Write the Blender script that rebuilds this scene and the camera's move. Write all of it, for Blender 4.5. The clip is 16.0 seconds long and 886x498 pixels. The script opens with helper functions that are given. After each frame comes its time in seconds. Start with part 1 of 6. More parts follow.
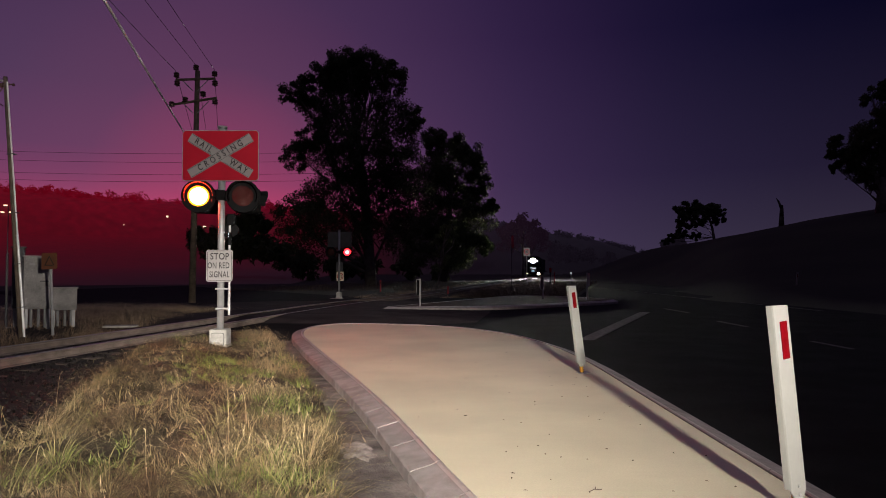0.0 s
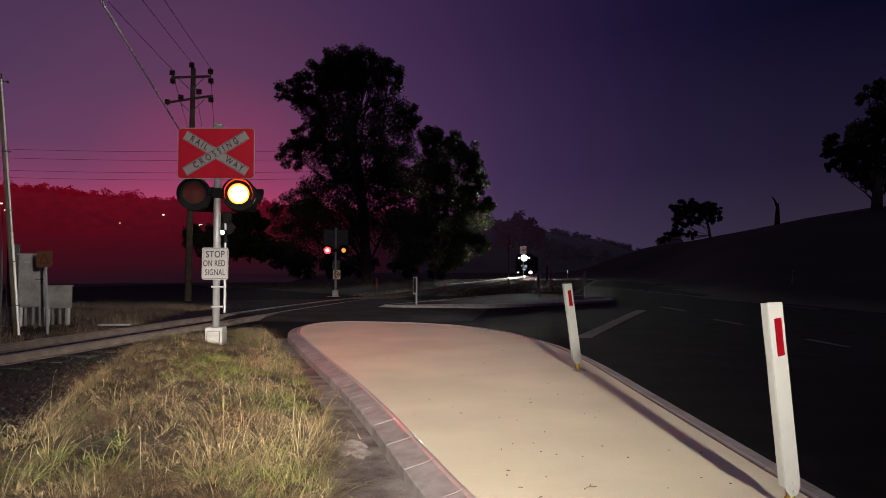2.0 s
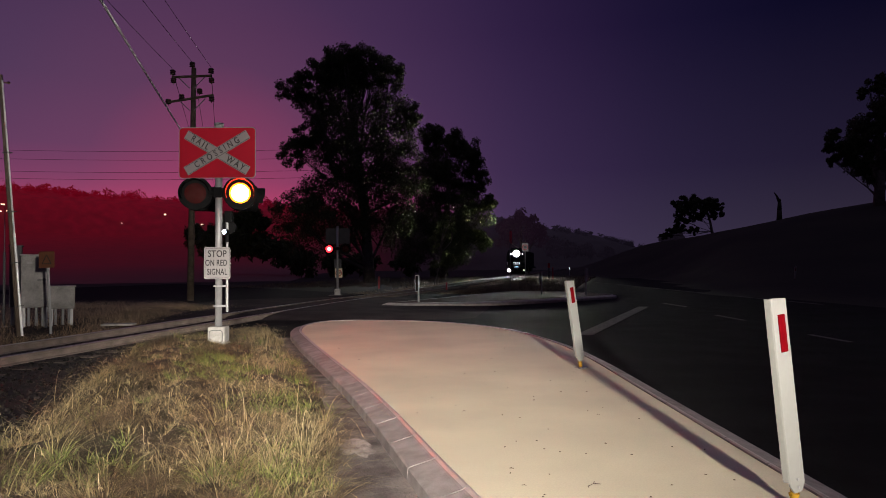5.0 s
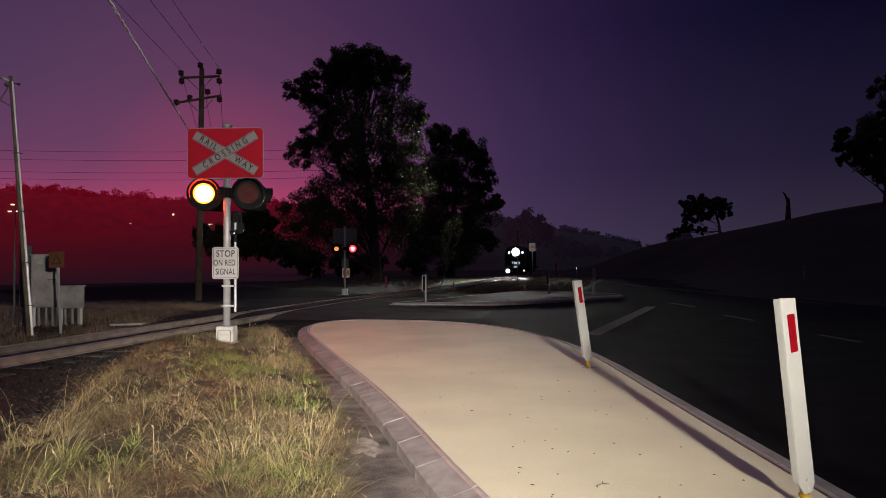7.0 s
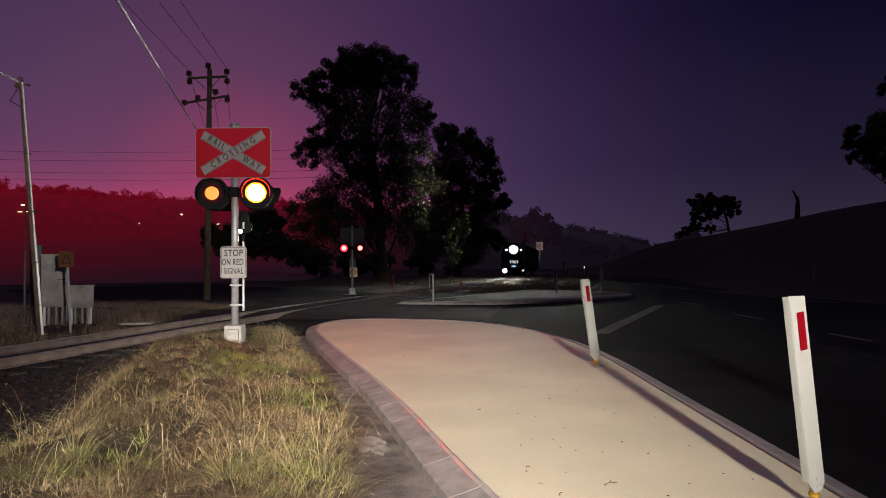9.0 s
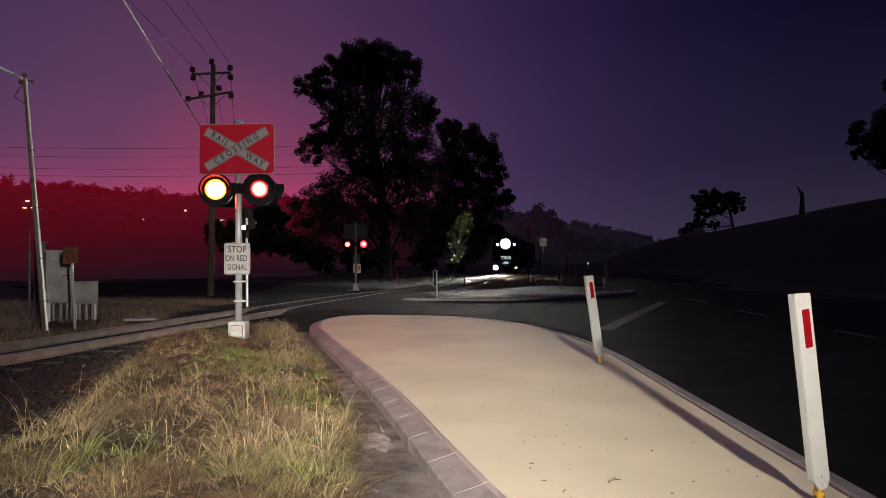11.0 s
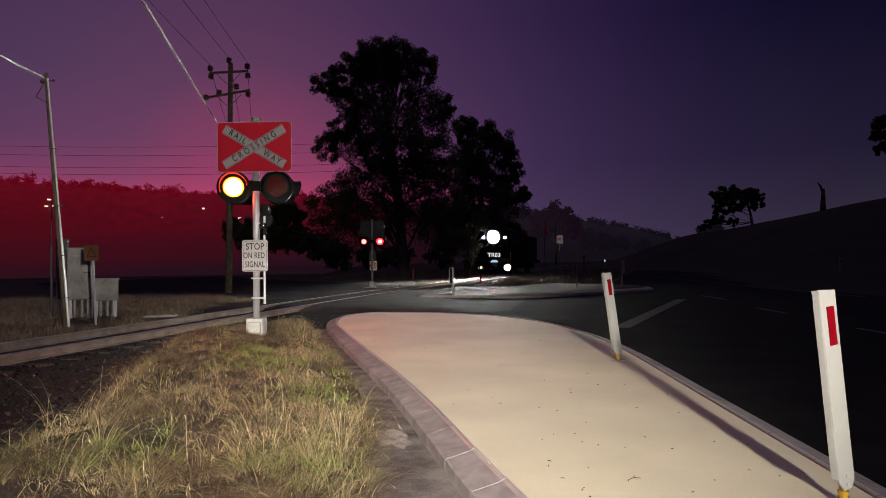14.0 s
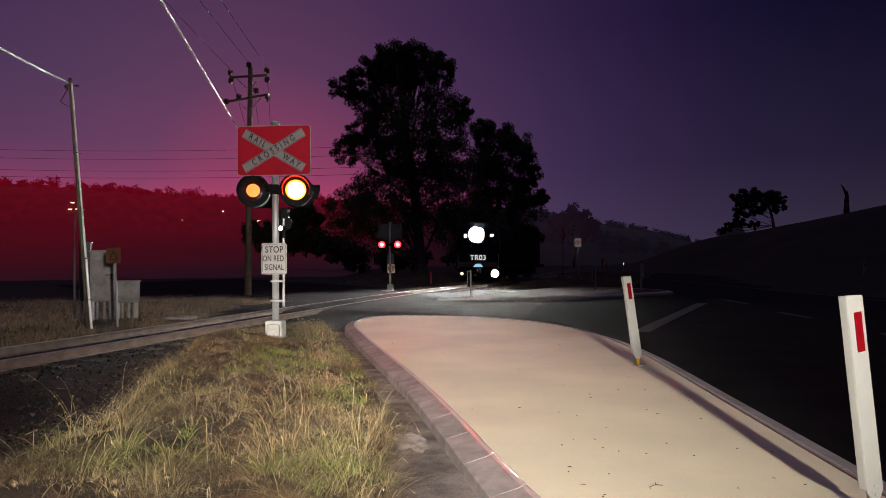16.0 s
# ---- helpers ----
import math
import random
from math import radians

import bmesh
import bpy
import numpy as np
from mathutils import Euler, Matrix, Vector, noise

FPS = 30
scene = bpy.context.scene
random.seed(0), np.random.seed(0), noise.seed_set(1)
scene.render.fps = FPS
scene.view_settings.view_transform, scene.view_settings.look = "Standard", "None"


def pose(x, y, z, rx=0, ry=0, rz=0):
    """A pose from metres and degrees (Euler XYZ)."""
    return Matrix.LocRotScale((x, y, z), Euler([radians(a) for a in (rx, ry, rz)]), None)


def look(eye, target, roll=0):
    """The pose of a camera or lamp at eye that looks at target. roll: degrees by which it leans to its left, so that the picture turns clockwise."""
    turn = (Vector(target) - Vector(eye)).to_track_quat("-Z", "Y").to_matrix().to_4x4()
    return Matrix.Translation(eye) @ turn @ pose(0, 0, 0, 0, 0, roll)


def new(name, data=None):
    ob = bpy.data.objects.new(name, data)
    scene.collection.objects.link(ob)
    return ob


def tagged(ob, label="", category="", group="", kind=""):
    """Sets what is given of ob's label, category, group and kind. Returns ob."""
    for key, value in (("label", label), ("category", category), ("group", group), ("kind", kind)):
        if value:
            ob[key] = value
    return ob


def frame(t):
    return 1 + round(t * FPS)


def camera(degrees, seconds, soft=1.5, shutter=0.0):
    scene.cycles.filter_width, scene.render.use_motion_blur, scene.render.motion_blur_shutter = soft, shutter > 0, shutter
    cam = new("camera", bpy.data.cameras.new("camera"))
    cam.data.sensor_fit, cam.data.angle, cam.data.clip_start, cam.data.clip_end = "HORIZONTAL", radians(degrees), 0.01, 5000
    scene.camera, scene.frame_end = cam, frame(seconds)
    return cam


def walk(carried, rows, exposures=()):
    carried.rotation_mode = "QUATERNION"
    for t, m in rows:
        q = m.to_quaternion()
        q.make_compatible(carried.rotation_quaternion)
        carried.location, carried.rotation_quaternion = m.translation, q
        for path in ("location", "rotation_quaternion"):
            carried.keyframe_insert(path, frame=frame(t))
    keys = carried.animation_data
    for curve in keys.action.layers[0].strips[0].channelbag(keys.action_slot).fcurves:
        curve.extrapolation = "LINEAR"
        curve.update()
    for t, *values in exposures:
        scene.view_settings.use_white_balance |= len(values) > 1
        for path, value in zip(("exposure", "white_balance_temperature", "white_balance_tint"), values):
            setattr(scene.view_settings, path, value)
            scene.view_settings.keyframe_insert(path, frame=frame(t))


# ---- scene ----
cam = camera(66.9, 16.0, soft=0.9)
PATH = [
    (0, (-0.002, -0.009, 1.2), (-0.002, 1.989, 1.267), -0.0),
    (0.5, (0.0, -0.013, 1.198), (0.003, 1.986, 1.265), -0.0),
    (1, (0.003, -0.018, 1.202), (0.007, 1.981, 1.267), -0.1),
    (1.5, (0.003, -0.011, 1.201), (0.01, 1.988, 1.264), -0.1),
    (2, (0.006, -0.003, 1.194), (0.016, 1.996, 1.256), -0.0),
    (2.5, (0.0, -0.003, 1.197), (0.011, 1.996, 1.255), -0.1),
    (3, (0.006, -0.001, 1.198), (0.017, 1.999, 1.254), -0.2),
    (3.5, (0.006, 0.001, 1.195), (0.017, 2.0, 1.251), -0.2),
    (4, (0.011, 0.008, 1.198), (0.022, 2.007, 1.253), -0.3),
    (6.5, (-0.006, -0.009, 1.193), (-0.016, 1.99, 1.249), -0.4),
    (7, (-0.002, -0.003, 1.196), (-0.018, 1.996, 1.251), -0.4),
    (7.5, (-0.001, 0.005, 1.194), (-0.022, 2.004, 1.25), -0.4),
    (8, (0.0, 0.002, 1.194), (-0.027, 2.001, 1.249), -0.4),
    (8.5, (-0.003, -0.002, 1.193), (-0.035, 1.997, 1.246), -0.5),
    (9, (-0.001, -0.002, 1.191), (-0.039, 1.997, 1.244), -0.5),
    (11.5, (-0.004, 0.011, 1.196), (-0.056, 2.01, 1.235), -0.4),
    (12, (-0.008, 0.014, 1.19), (-0.066, 2.013, 1.228), -0.3),
    (12.5, (-0.011, 0.014, 1.193), (-0.077, 2.013, 1.229), -0.4),
    (13, (-0.008, 0.023, 1.19), (-0.084, 2.021, 1.225), -0.5),
    (13.5, (-0.011, 0.023, 1.194), (-0.097, 2.02, 1.227), -0.5),
    (14, (-0.013, 0.019, 1.19), (-0.109, 2.017, 1.224), -0.5),
    (14.5, (-0.009, 0.018, 1.191), (-0.113, 2.015, 1.226), -0.5),
    (15, (-0.016, 0.018, 1.191), (-0.131, 2.014, 1.227), -0.4),
    (15.5, (-0.017, 0.026, 1.195), (-0.142, 2.022, 1.232), -0.4),
    (16, (-0.024, 0.029, 1.196), (-0.172, 2.023, 1.239), -0.4),
]
walk(cam, [(t, look(eye, target, roll)) for t, eye, target, roll in PATH])

# ---- dusk sky, vehicle headlight ----
world = bpy.data.worlds.new("dusk")
scene.world = world
world.use_nodes = True
wn, wl = world.node_tree.nodes, world.node_tree.links
wn.clear()


def dusk_sky():
    """Last afterglow low in the west, deep blue in the east, brightened overhead as fill."""
    out, back = wn.new("ShaderNodeOutputWorld"), wn.new("ShaderNodeBackground")
    tex = wn.new("ShaderNodeTexCoord")
    west = wn.new("ShaderNodeVectorMath")
    west.operation = "DOT_PRODUCT"
    west.inputs[1].default_value = Vector((-0.40, 0.91, 0.10)).normalized()
    wl.new(tex.outputs["Generated"], west.inputs[0])
    glow = wn.new("ShaderNodeValToRGB")
    els = glow.color_ramp.elements
    els[0].position, els[0].color = 0.0, (0.0016, 0.0013, 0.009, 1)
    els[1].position, els[1].color = 1.0, (0.090, 0.045, 0.102, 1)
    for p, c in ((0.45, (0.0024, 0.0020, 0.011)), (0.62, (0.0040, 0.0033, 0.017)), (0.74, (0.0090, 0.0062, 0.028)), (0.84, (0.025, 0.0120, 0.050)), (0.93, (0.051, 0.0255, 0.080))):
        e = els.new(p)
        e.color = (*c, 1)
    glow.color_ramp.interpolation = "B_SPLINE"
    wl.new(west.outputs["Value"], glow.inputs["Fac"])
    sep = wn.new("ShaderNodeSeparateXYZ")
    wl.new(tex.outputs["Generated"], sep.inputs[0])
    haze = wn.new("ShaderNodeValToRGB")
    els = haze.color_ramp.elements
    els[0].position, els[0].color = 0.0, (0.034, 0.026, 0.036, 1)
    # overhead, out of view, made brighter to lift the dark trees and road
    els[1].position, els[1].color = 1.0, (0.120, 0.100, 0.165, 1)
    els.new(0.14).color = (0.0115, 0.0078, 0.0140, 1)
    for p in (0.33, 0.45):
        els.new(p).color = (0, 0, 0, 1)
    wl.new(sep.outputs["Z"], haze.inputs["Fac"])
    add = wn.new("ShaderNodeMixRGB")
    add.blend_type = "ADD"
    add.inputs["Fac"].default_value = 1
    wl.new(glow.outputs["Color"], add.inputs["Color1"])
    wl.new(haze.outputs["Color"], add.inputs["Color2"])
    # lamp glare painted as red sky behind the signal and low in the west
    signal_side = wn.new("ShaderNodeVectorMath")
    signal_side.operation = "DOT_PRODUCT"
    signal_side.inputs[1].default_value = Vector((-0.31, 0.95, 0.11)).normalized()
    wl.new(tex.outputs["Generated"], signal_side.inputs[0])
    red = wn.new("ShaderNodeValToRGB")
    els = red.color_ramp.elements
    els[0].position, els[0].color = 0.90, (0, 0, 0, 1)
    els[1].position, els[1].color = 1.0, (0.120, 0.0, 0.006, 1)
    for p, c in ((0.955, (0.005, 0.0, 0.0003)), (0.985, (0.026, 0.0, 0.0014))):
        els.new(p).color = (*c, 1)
    wl.new(signal_side.outputs["Value"], red.inputs["Fac"])
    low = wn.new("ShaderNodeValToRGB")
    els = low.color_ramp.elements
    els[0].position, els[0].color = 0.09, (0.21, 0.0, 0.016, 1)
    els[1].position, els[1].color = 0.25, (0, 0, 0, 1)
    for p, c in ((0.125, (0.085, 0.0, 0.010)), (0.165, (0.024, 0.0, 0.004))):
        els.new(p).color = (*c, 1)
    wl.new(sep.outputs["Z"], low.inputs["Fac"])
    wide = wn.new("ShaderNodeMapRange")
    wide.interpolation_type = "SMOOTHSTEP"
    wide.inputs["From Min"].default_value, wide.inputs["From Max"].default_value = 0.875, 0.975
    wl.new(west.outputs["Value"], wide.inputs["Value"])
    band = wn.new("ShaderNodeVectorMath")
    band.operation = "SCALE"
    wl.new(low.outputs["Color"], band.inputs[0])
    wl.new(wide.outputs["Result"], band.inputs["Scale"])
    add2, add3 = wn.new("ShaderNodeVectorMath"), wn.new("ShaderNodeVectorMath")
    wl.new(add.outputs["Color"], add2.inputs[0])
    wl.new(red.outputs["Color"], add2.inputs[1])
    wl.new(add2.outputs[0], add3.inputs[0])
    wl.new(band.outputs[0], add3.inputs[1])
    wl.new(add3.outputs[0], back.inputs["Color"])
    back.inputs["Strength"].default_value = 1.0
    wl.new(back.outputs[0], out.inputs[0])


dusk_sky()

beam = bpy.data.lights.new("vehicle_roof_lamp", "SPOT")
beam.energy, beam.color = 34500, (1.0, 0.91, 0.79)
beam.spot_size, beam.spot_blend, beam.shadow_soft_size = radians(29.5), 1.0, 0.26
roof_lamp = new("vehicle_roof_lamp", beam)
roof_lamp.matrix_world = look((1.45, -9.0, 3.0), (-1.1, 7.5, 0.0)) @ Matrix.Diagonal((1, 0.62, 1, 1))
# an unseen lamp added from the right for the poles, signs and cables
spill = bpy.data.lights.new("unseen_side_lamp", "SPOT")
spill.energy, spill.color = 9200, (1.0, 0.91, 0.80)
spill.spot_size, spill.spot_blend, spill.shadow_soft_size = radians(50), 0.9, 0.20
spill_lamp = new("unseen_side_lamp", spill)
spill_lamp.matrix_world = look((5.8, -7.8, 2.4), (-6.2, 9.5, 3.2)) @ Matrix.Diagonal((1, 0.52, 1, 1))
# narrow spot added to brighten the speed sign down the road
sign_fill = bpy.data.lights.new("speed_sign_spot", "SPOT")
sign_fill.energy, sign_fill.color = 78000, (1.0, 0.95, 0.88)
sign_fill.spot_size, sign_fill.spot_blend, sign_fill.shadow_soft_size = radians(4.6), 0.9, 0.12
sign_spot = new("speed_sign_spot", sign_fill)
sign_spot.matrix_world = look((1.6, -9.0, 1.7), (8.5, 70.0, 4.5))

scene.view_settings.exposure = 0.0

# ---- materials ----


def shader(name, base, rough=0.8, metal=0.0, vary=0.25, scale=6.0, fine=60.0, bump=0.3, second=None, object_random=0.0, island=0.0, spec=0.3):
    """Base colour broken by a coarse and a fine noise, with a relief of the same grain."""
    m = bpy.data.materials.new(name)
    m.use_nodes = True
    n, l = m.node_tree.nodes, m.node_tree.links
    bsdf = n["Principled BSDF"]
    tc = n.new("ShaderNodeTexCoord")
    a, b = n.new("ShaderNodeTexNoise"), n.new("ShaderNodeTexNoise")
    a.inputs["Scale"].default_value, b.inputs["Scale"].default_value = scale, fine
    a.inputs["Detail"].default_value, b.inputs["Detail"].default_value = 5, 4
    l.new(tc.outputs["Object"], a.inputs["Vector"])
    l.new(tc.outputs["Object"], b.inputs["Vector"])
    ramp = n.new("ShaderNodeValToRGB")
    second = second or tuple(c * (1 - vary) for c in base)
    ramp.color_ramp.elements[0].position, ramp.color_ramp.elements[1].position = 0.35, 0.66
    ramp.color_ramp.elements[0].color, ramp.color_ramp.elements[1].color = (*second, 1), (*base, 1)
    l.new(a.outputs["Fac"], ramp.inputs["Fac"])
    grain = n.new("ShaderNodeMapRange")
    grain.inputs["To Min"].default_value, grain.inputs["To Max"].default_value = 1 - vary * 0.8, 1 + vary * 0.8
    l.new(b.outputs["Fac"], grain.inputs["Value"])
    mul = n.new("ShaderNodeVectorMath")
    mul.operation = "SCALE"
    l.new(ramp.outputs["Color"], mul.inputs[0])
    l.new(grain.outputs["Result"], mul.inputs["Scale"])
    last = mul.outputs[0]
    for amount, node, out in ((object_random, "ShaderNodeObjectInfo", "Random"), (island, "ShaderNodeNewGeometry", "Random Per Island")):
        if amount:
            r = n.new(node)
            mr = n.new("ShaderNodeMapRange")
            mr.inputs["To Min"].default_value, mr.inputs["To Max"].default_value = 1 - amount, 1 + amount
            l.new(r.outputs[out], mr.inputs["Value"])
            s2 = n.new("ShaderNodeVectorMath")
            s2.operation = "SCALE"
            l.new(last, s2.inputs[0])
            l.new(mr.outputs["Result"], s2.inputs["Scale"])
            last = s2.outputs[0]
    l.new(last, bsdf.inputs["Base Color"])
    bsdf.inputs["Roughness"].default_value, bsdf.inputs["Metallic"].default_value = rough, metal
    bsdf.inputs["Specular IOR Level"].default_value = spec
    if bump:
        bp = n.new("ShaderNodeBump")
        bp.inputs["Strength"].default_value, bp.inputs["Distance"].default_value = bump, 0.01
        l.new(b.outputs["Fac"], bp.inputs["Height"])
        l.new(bp.outputs["Normal"], bsdf.inputs["Normal"])
    return m


def broomed(name, base):
    """Pale concrete with fine broom strokes across it and faint stains."""
    m = shader(name, base, 0.85, vary=0.15, scale=0.8, fine=90, bump=0.0)
    n, l = m.node_tree.nodes, m.node_tree.links
    tc, mp, st = n.new("ShaderNodeTexCoord"), n.new("ShaderNodeMapping"), n.new("ShaderNodeTexNoise")
    mp.inputs["Scale"].default_value = (1.3, 5.0, 1.0)
    mp.inputs["Rotation"].default_value = (0, 0, 0.20)
    st.inputs["Scale"].default_value, st.inputs["Detail"].default_value, st.inputs["Distortion"].default_value = 1.0, 4.5, 0.9
    l.new(tc.outputs["Object"], mp.inputs["Vector"])
    l.new(mp.outputs["Vector"], st.inputs["Vector"])
    bp = n.new("ShaderNodeBump")
    bp.inputs["Strength"].default_value, bp.inputs["Distance"].default_value = 1.0, 0.0058
    l.new(st.outputs["Fac"], bp.inputs["Height"])
    l.new(bp.outputs["Normal"], n["Principled BSDF"].inputs["Normal"])
    return m


def glowing(name, color, strength):
    m = bpy.data.materials.new(name)
    m.use_nodes = True
    bsdf = m.node_tree.nodes["Principled BSDF"]
    bsdf.inputs["Base Color"].default_value = (*[0.5 * c for c in color], 1)
    bsdf.inputs["Emission Color"].default_value = (*color, 1)
    bsdf.inputs["Emission Strength"].default_value = strength
    return m


def leafy(name, dark, light, straw=None, rough=0.6, through_light=0.08):
    """Leaves and blades: each one its own shade, with broad patches of a second colour."""
    m = bpy.data.materials.new(name)
    m.use_nodes = True
    n, l = m.node_tree.nodes, m.node_tree.links
    bsdf = n["Principled BSDF"]
    geo = n.new("ShaderNodeNewGeometry")
    ramp = n.new("ShaderNodeValToRGB")
    ramp.color_ramp.elements[0].color, ramp.color_ramp.elements[1].color = (*dark, 1), (*light, 1)
    l.new(geo.outputs["Random Per Island"], ramp.inputs["Fac"])
    last = ramp.outputs["Color"]
    if straw:
        tc, noi = n.new("ShaderNodeTexCoord"), n.new("ShaderNodeTexNoise")
        noi.inputs["Scale"].default_value, noi.inputs["Detail"].default_value = 0.9, 3
        l.new(tc.outputs["Object"], noi.inputs["Vector"])
        add = n.new("ShaderNodeMath")
        add.operation = "MULTIPLY_ADD"
        add.inputs[1].default_value, add.inputs[2].default_value = 0.35, -0.17
        l.new(geo.outputs["Random Per Island"], add.inputs[0])
        tot = n.new("ShaderNodeMath")
        l.new(add.outputs[0], tot.inputs[0])
        l.new(noi.outputs["Fac"], tot.inputs[1])
        mask = n.new("ShaderNodeValToRGB")
        mask.color_ramp.elements[0].position, mask.color_ramp.elements[1].position = 0.40, 0.58
        l.new(tot.outputs[0], mask.inputs["Fac"])
        dry = n.new("ShaderNodeValToRGB")
        dry.color_ramp.elements[0].color, dry.color_ramp.elements[1].color = (*[0.55 * c for c in straw], 1), (*straw, 1)
        l.new(geo.outputs["Random Per Island"], dry.inputs["Fac"])
        mix = n.new("ShaderNodeMixRGB")
        l.new(mask.outputs["Color"], mix.inputs["Fac"])
        l.new(last, mix.inputs["Color1"])
        l.new(dry.outputs["Color"], mix.inputs["Color2"])
        last = mix.outputs["Color"]
    l.new(last, bsdf.inputs["Base Color"])
    bsdf.inputs["Roughness"].default_value = rough
    bsdf.inputs["Specular IOR Level"].default_value = 0.2
    # leaves let some light through
    thin, mixer = n.new("ShaderNodeBsdfTranslucent"), n.new("ShaderNodeMixShader")
    l.new(last, thin.inputs["Color"])
    mixer.inputs["Fac"].default_value = through_light
    l.new(bsdf.outputs[0], mixer.inputs[1])
    l.new(thin.outputs[0], mixer.inputs[2])
    l.new(mixer.outputs[0], n["Material Output"].inputs["Surface"])
    return m


# strip coloured pale as inside the beam, road near black as outside it
LITASPHALT = shader("lit_gravelly_asphalt", (0.19, 0.17, 0.16), 0.95, vary=0.7, scale=4, fine=70, bump=1.0)
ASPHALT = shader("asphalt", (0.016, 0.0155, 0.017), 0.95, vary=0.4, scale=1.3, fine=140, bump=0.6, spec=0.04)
CONCRETE = broomed("broomed_concrete", (0.655, 0.612, 0.455))
KERB = shader("kerb_concrete", (0.295, 0.266, 0.262), 0.85, vary=0.3, scale=7, fine=110, bump=0.2, object_random=0.18)
KERBTOP = shader("kerb_arris", (0.36, 0.31, 0.30), 0.32, vary=0.25, scale=6, fine=70, bump=0.15, spec=0.8)
MORTAR = shader("mortar", (0.36, 0.31, 0.31), 0.9, vary=0.15, scale=1.7, second=(0.04, 0.033, 0.033))
MEDIANTOP = shader("brown_median_infill", (0.075, 0.050, 0.045), 0.95, vary=0.35, scale=2, fine=60, bump=0.5, spec=0.06)
# paler than the road, train and lamp light put into the colour
CROSSASPHALT = shader("lit_crossing_asphalt", (0.052, 0.043, 0.044), 0.95, vary=0.45, scale=1.2, fine=90, bump=0.6, spec=0.05)
SPILLED = shader("spilled_concrete", (0.40, 0.37, 0.34), 0.95, vary=0.5, scale=9, fine=60, bump=0.8)
SOIL = shader("dry_soil", (0.045, 0.034, 0.024), 0.95, vary=0.5, scale=3, fine=50, bump=0.8)
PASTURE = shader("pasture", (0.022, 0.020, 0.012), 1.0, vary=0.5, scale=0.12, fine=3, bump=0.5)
BALLAST = shader("ballast_bed", (0.03, 0.027, 0.026), 0.95, vary=0.5, scale=4, fine=30, bump=1.0)
STONE = shader("ballast_stone", (0.030, 0.026, 0.025), 0.95, vary=0.4, scale=14, fine=90, bump=0.4, island=0.7, spec=0.1)
RUST = shader("rusty_rail", (0.24, 0.19, 0.165), 0.75, vary=0.35, scale=4, fine=60, bump=0.4)
RAILTOP = shader("worn_rail_head", (0.45, 0.44, 0.43), 0.30, metal=1.0, vary=0.1, bump=0.05)
SLEEPER = shader("timber_sleeper", (0.085, 0.07, 0.062), 0.9, vary=0.4, scale=8, fine=70, bump=0.7, object_random=0.25)
GALV = shader("galvanised_steel", (0.36, 0.36, 0.37), 0.5, metal=0.35, vary=0.2, scale=5, fine=80, bump=0.1)
DULL = shader("weathered_grey_paint", (0.42, 0.415, 0.42), 0.6, vary=0.25, scale=4, fine=60, bump=0.1)
# strong mottle painted in to imitate patchy reflections on the steel
CABINETGREY = shader("reflection_mottled_paint", (0.27, 0.255, 0.25), 0.5, vary=0.5, scale=3.2, fine=50, bump=0.12)
BACKGREY = shader("dull_sign_back", (0.10, 0.10, 0.105), 0.7, vary=0.25, scale=4, fine=60, bump=0.1)
WHITE = shader("white_plastic", (0.245, 0.245, 0.24), 0.30, vary=0.06, scale=3, fine=40, bump=0.04)
WHITEOLD = shader("dirty_white_paint", (0.40, 0.39, 0.37), 0.7, vary=0.35, scale=7, fine=50, bump=0.2)
SIGNWHITE = shader("white_sign_sheeting", (0.27, 0.255, 0.26), 0.5, vary=0.08, scale=3, fine=60, bump=0.03)
# bright warm colour stands in for light thrown back by the sheeting
SIGNPALE = shader("bright_warm_sheeting", (0.84, 0.72, 0.50), 0.5, vary=0.08, scale=3, fine=60, bump=0.03)
SIGNRED = shader("red_sign_sheeting", (0.42, 0.008, 0.026), 0.45, vary=0.15, scale=3, fine=60, bump=0.03)
REFLECT = shader("red_reflector", (0.13, 0.0015, 0.005), 0.6, vary=0.2, scale=20, fine=300, bump=0.3, spec=0.03)
YELLOW = shader("yellow_rubber", (0.34, 0.19, 0.012), 0.6, vary=0.15)
# colour darkened because the panel faces away from the lamps
ORANGE = shader("darkened_orange_sheeting", (0.13, 0.052, 0.026), 0.6, vary=0.2)
BLACK = shader("black_paint", (0.010, 0.010, 0.011), 0.8, vary=0.3, bump=0.05, spec=0.1)
INK = shader("sign_ink", (0.02, 0.018, 0.02), 0.6, vary=0.2, bump=0)
PALE = shader("pale_conduit", (0.78, 0.77, 0.76), 0.25, vary=0.12, scale=4, fine=60, bump=0.02, spec=0.8)
TIMBER = shader("weathered_timber", (0.17, 0.13, 0.10), 0.9, vary=0.4, scale=5, fine=60, bump=0.6)
BARK = shader("eucalypt_bark", (0.26, 0.22, 0.19), 0.9, vary=0.45, scale=2.5, fine=20, bump=0.7)
# wood colour darkened so the trunk stays a silhouette against the sky
DEADWOOD = shader("silhouette_dead_wood", (0.06, 0.05, 0.045), 0.95, vary=0.4, scale=2.5, fine=20, bump=0.7)
CERAMIC = shader("insulator_glaze", (0.10, 0.06, 0.05), 0.25, vary=0.1, bump=0)
WIRE = shader("bare_conductor", (0.88, 0.86, 0.84), 0.5, metal=0.0, vary=0.1, bump=0)
PAINTLINE = shader("worn_line_paint", (0.10, 0.093, 0.093), 0.8, vary=0.6, scale=9, fine=90, bump=0.2)
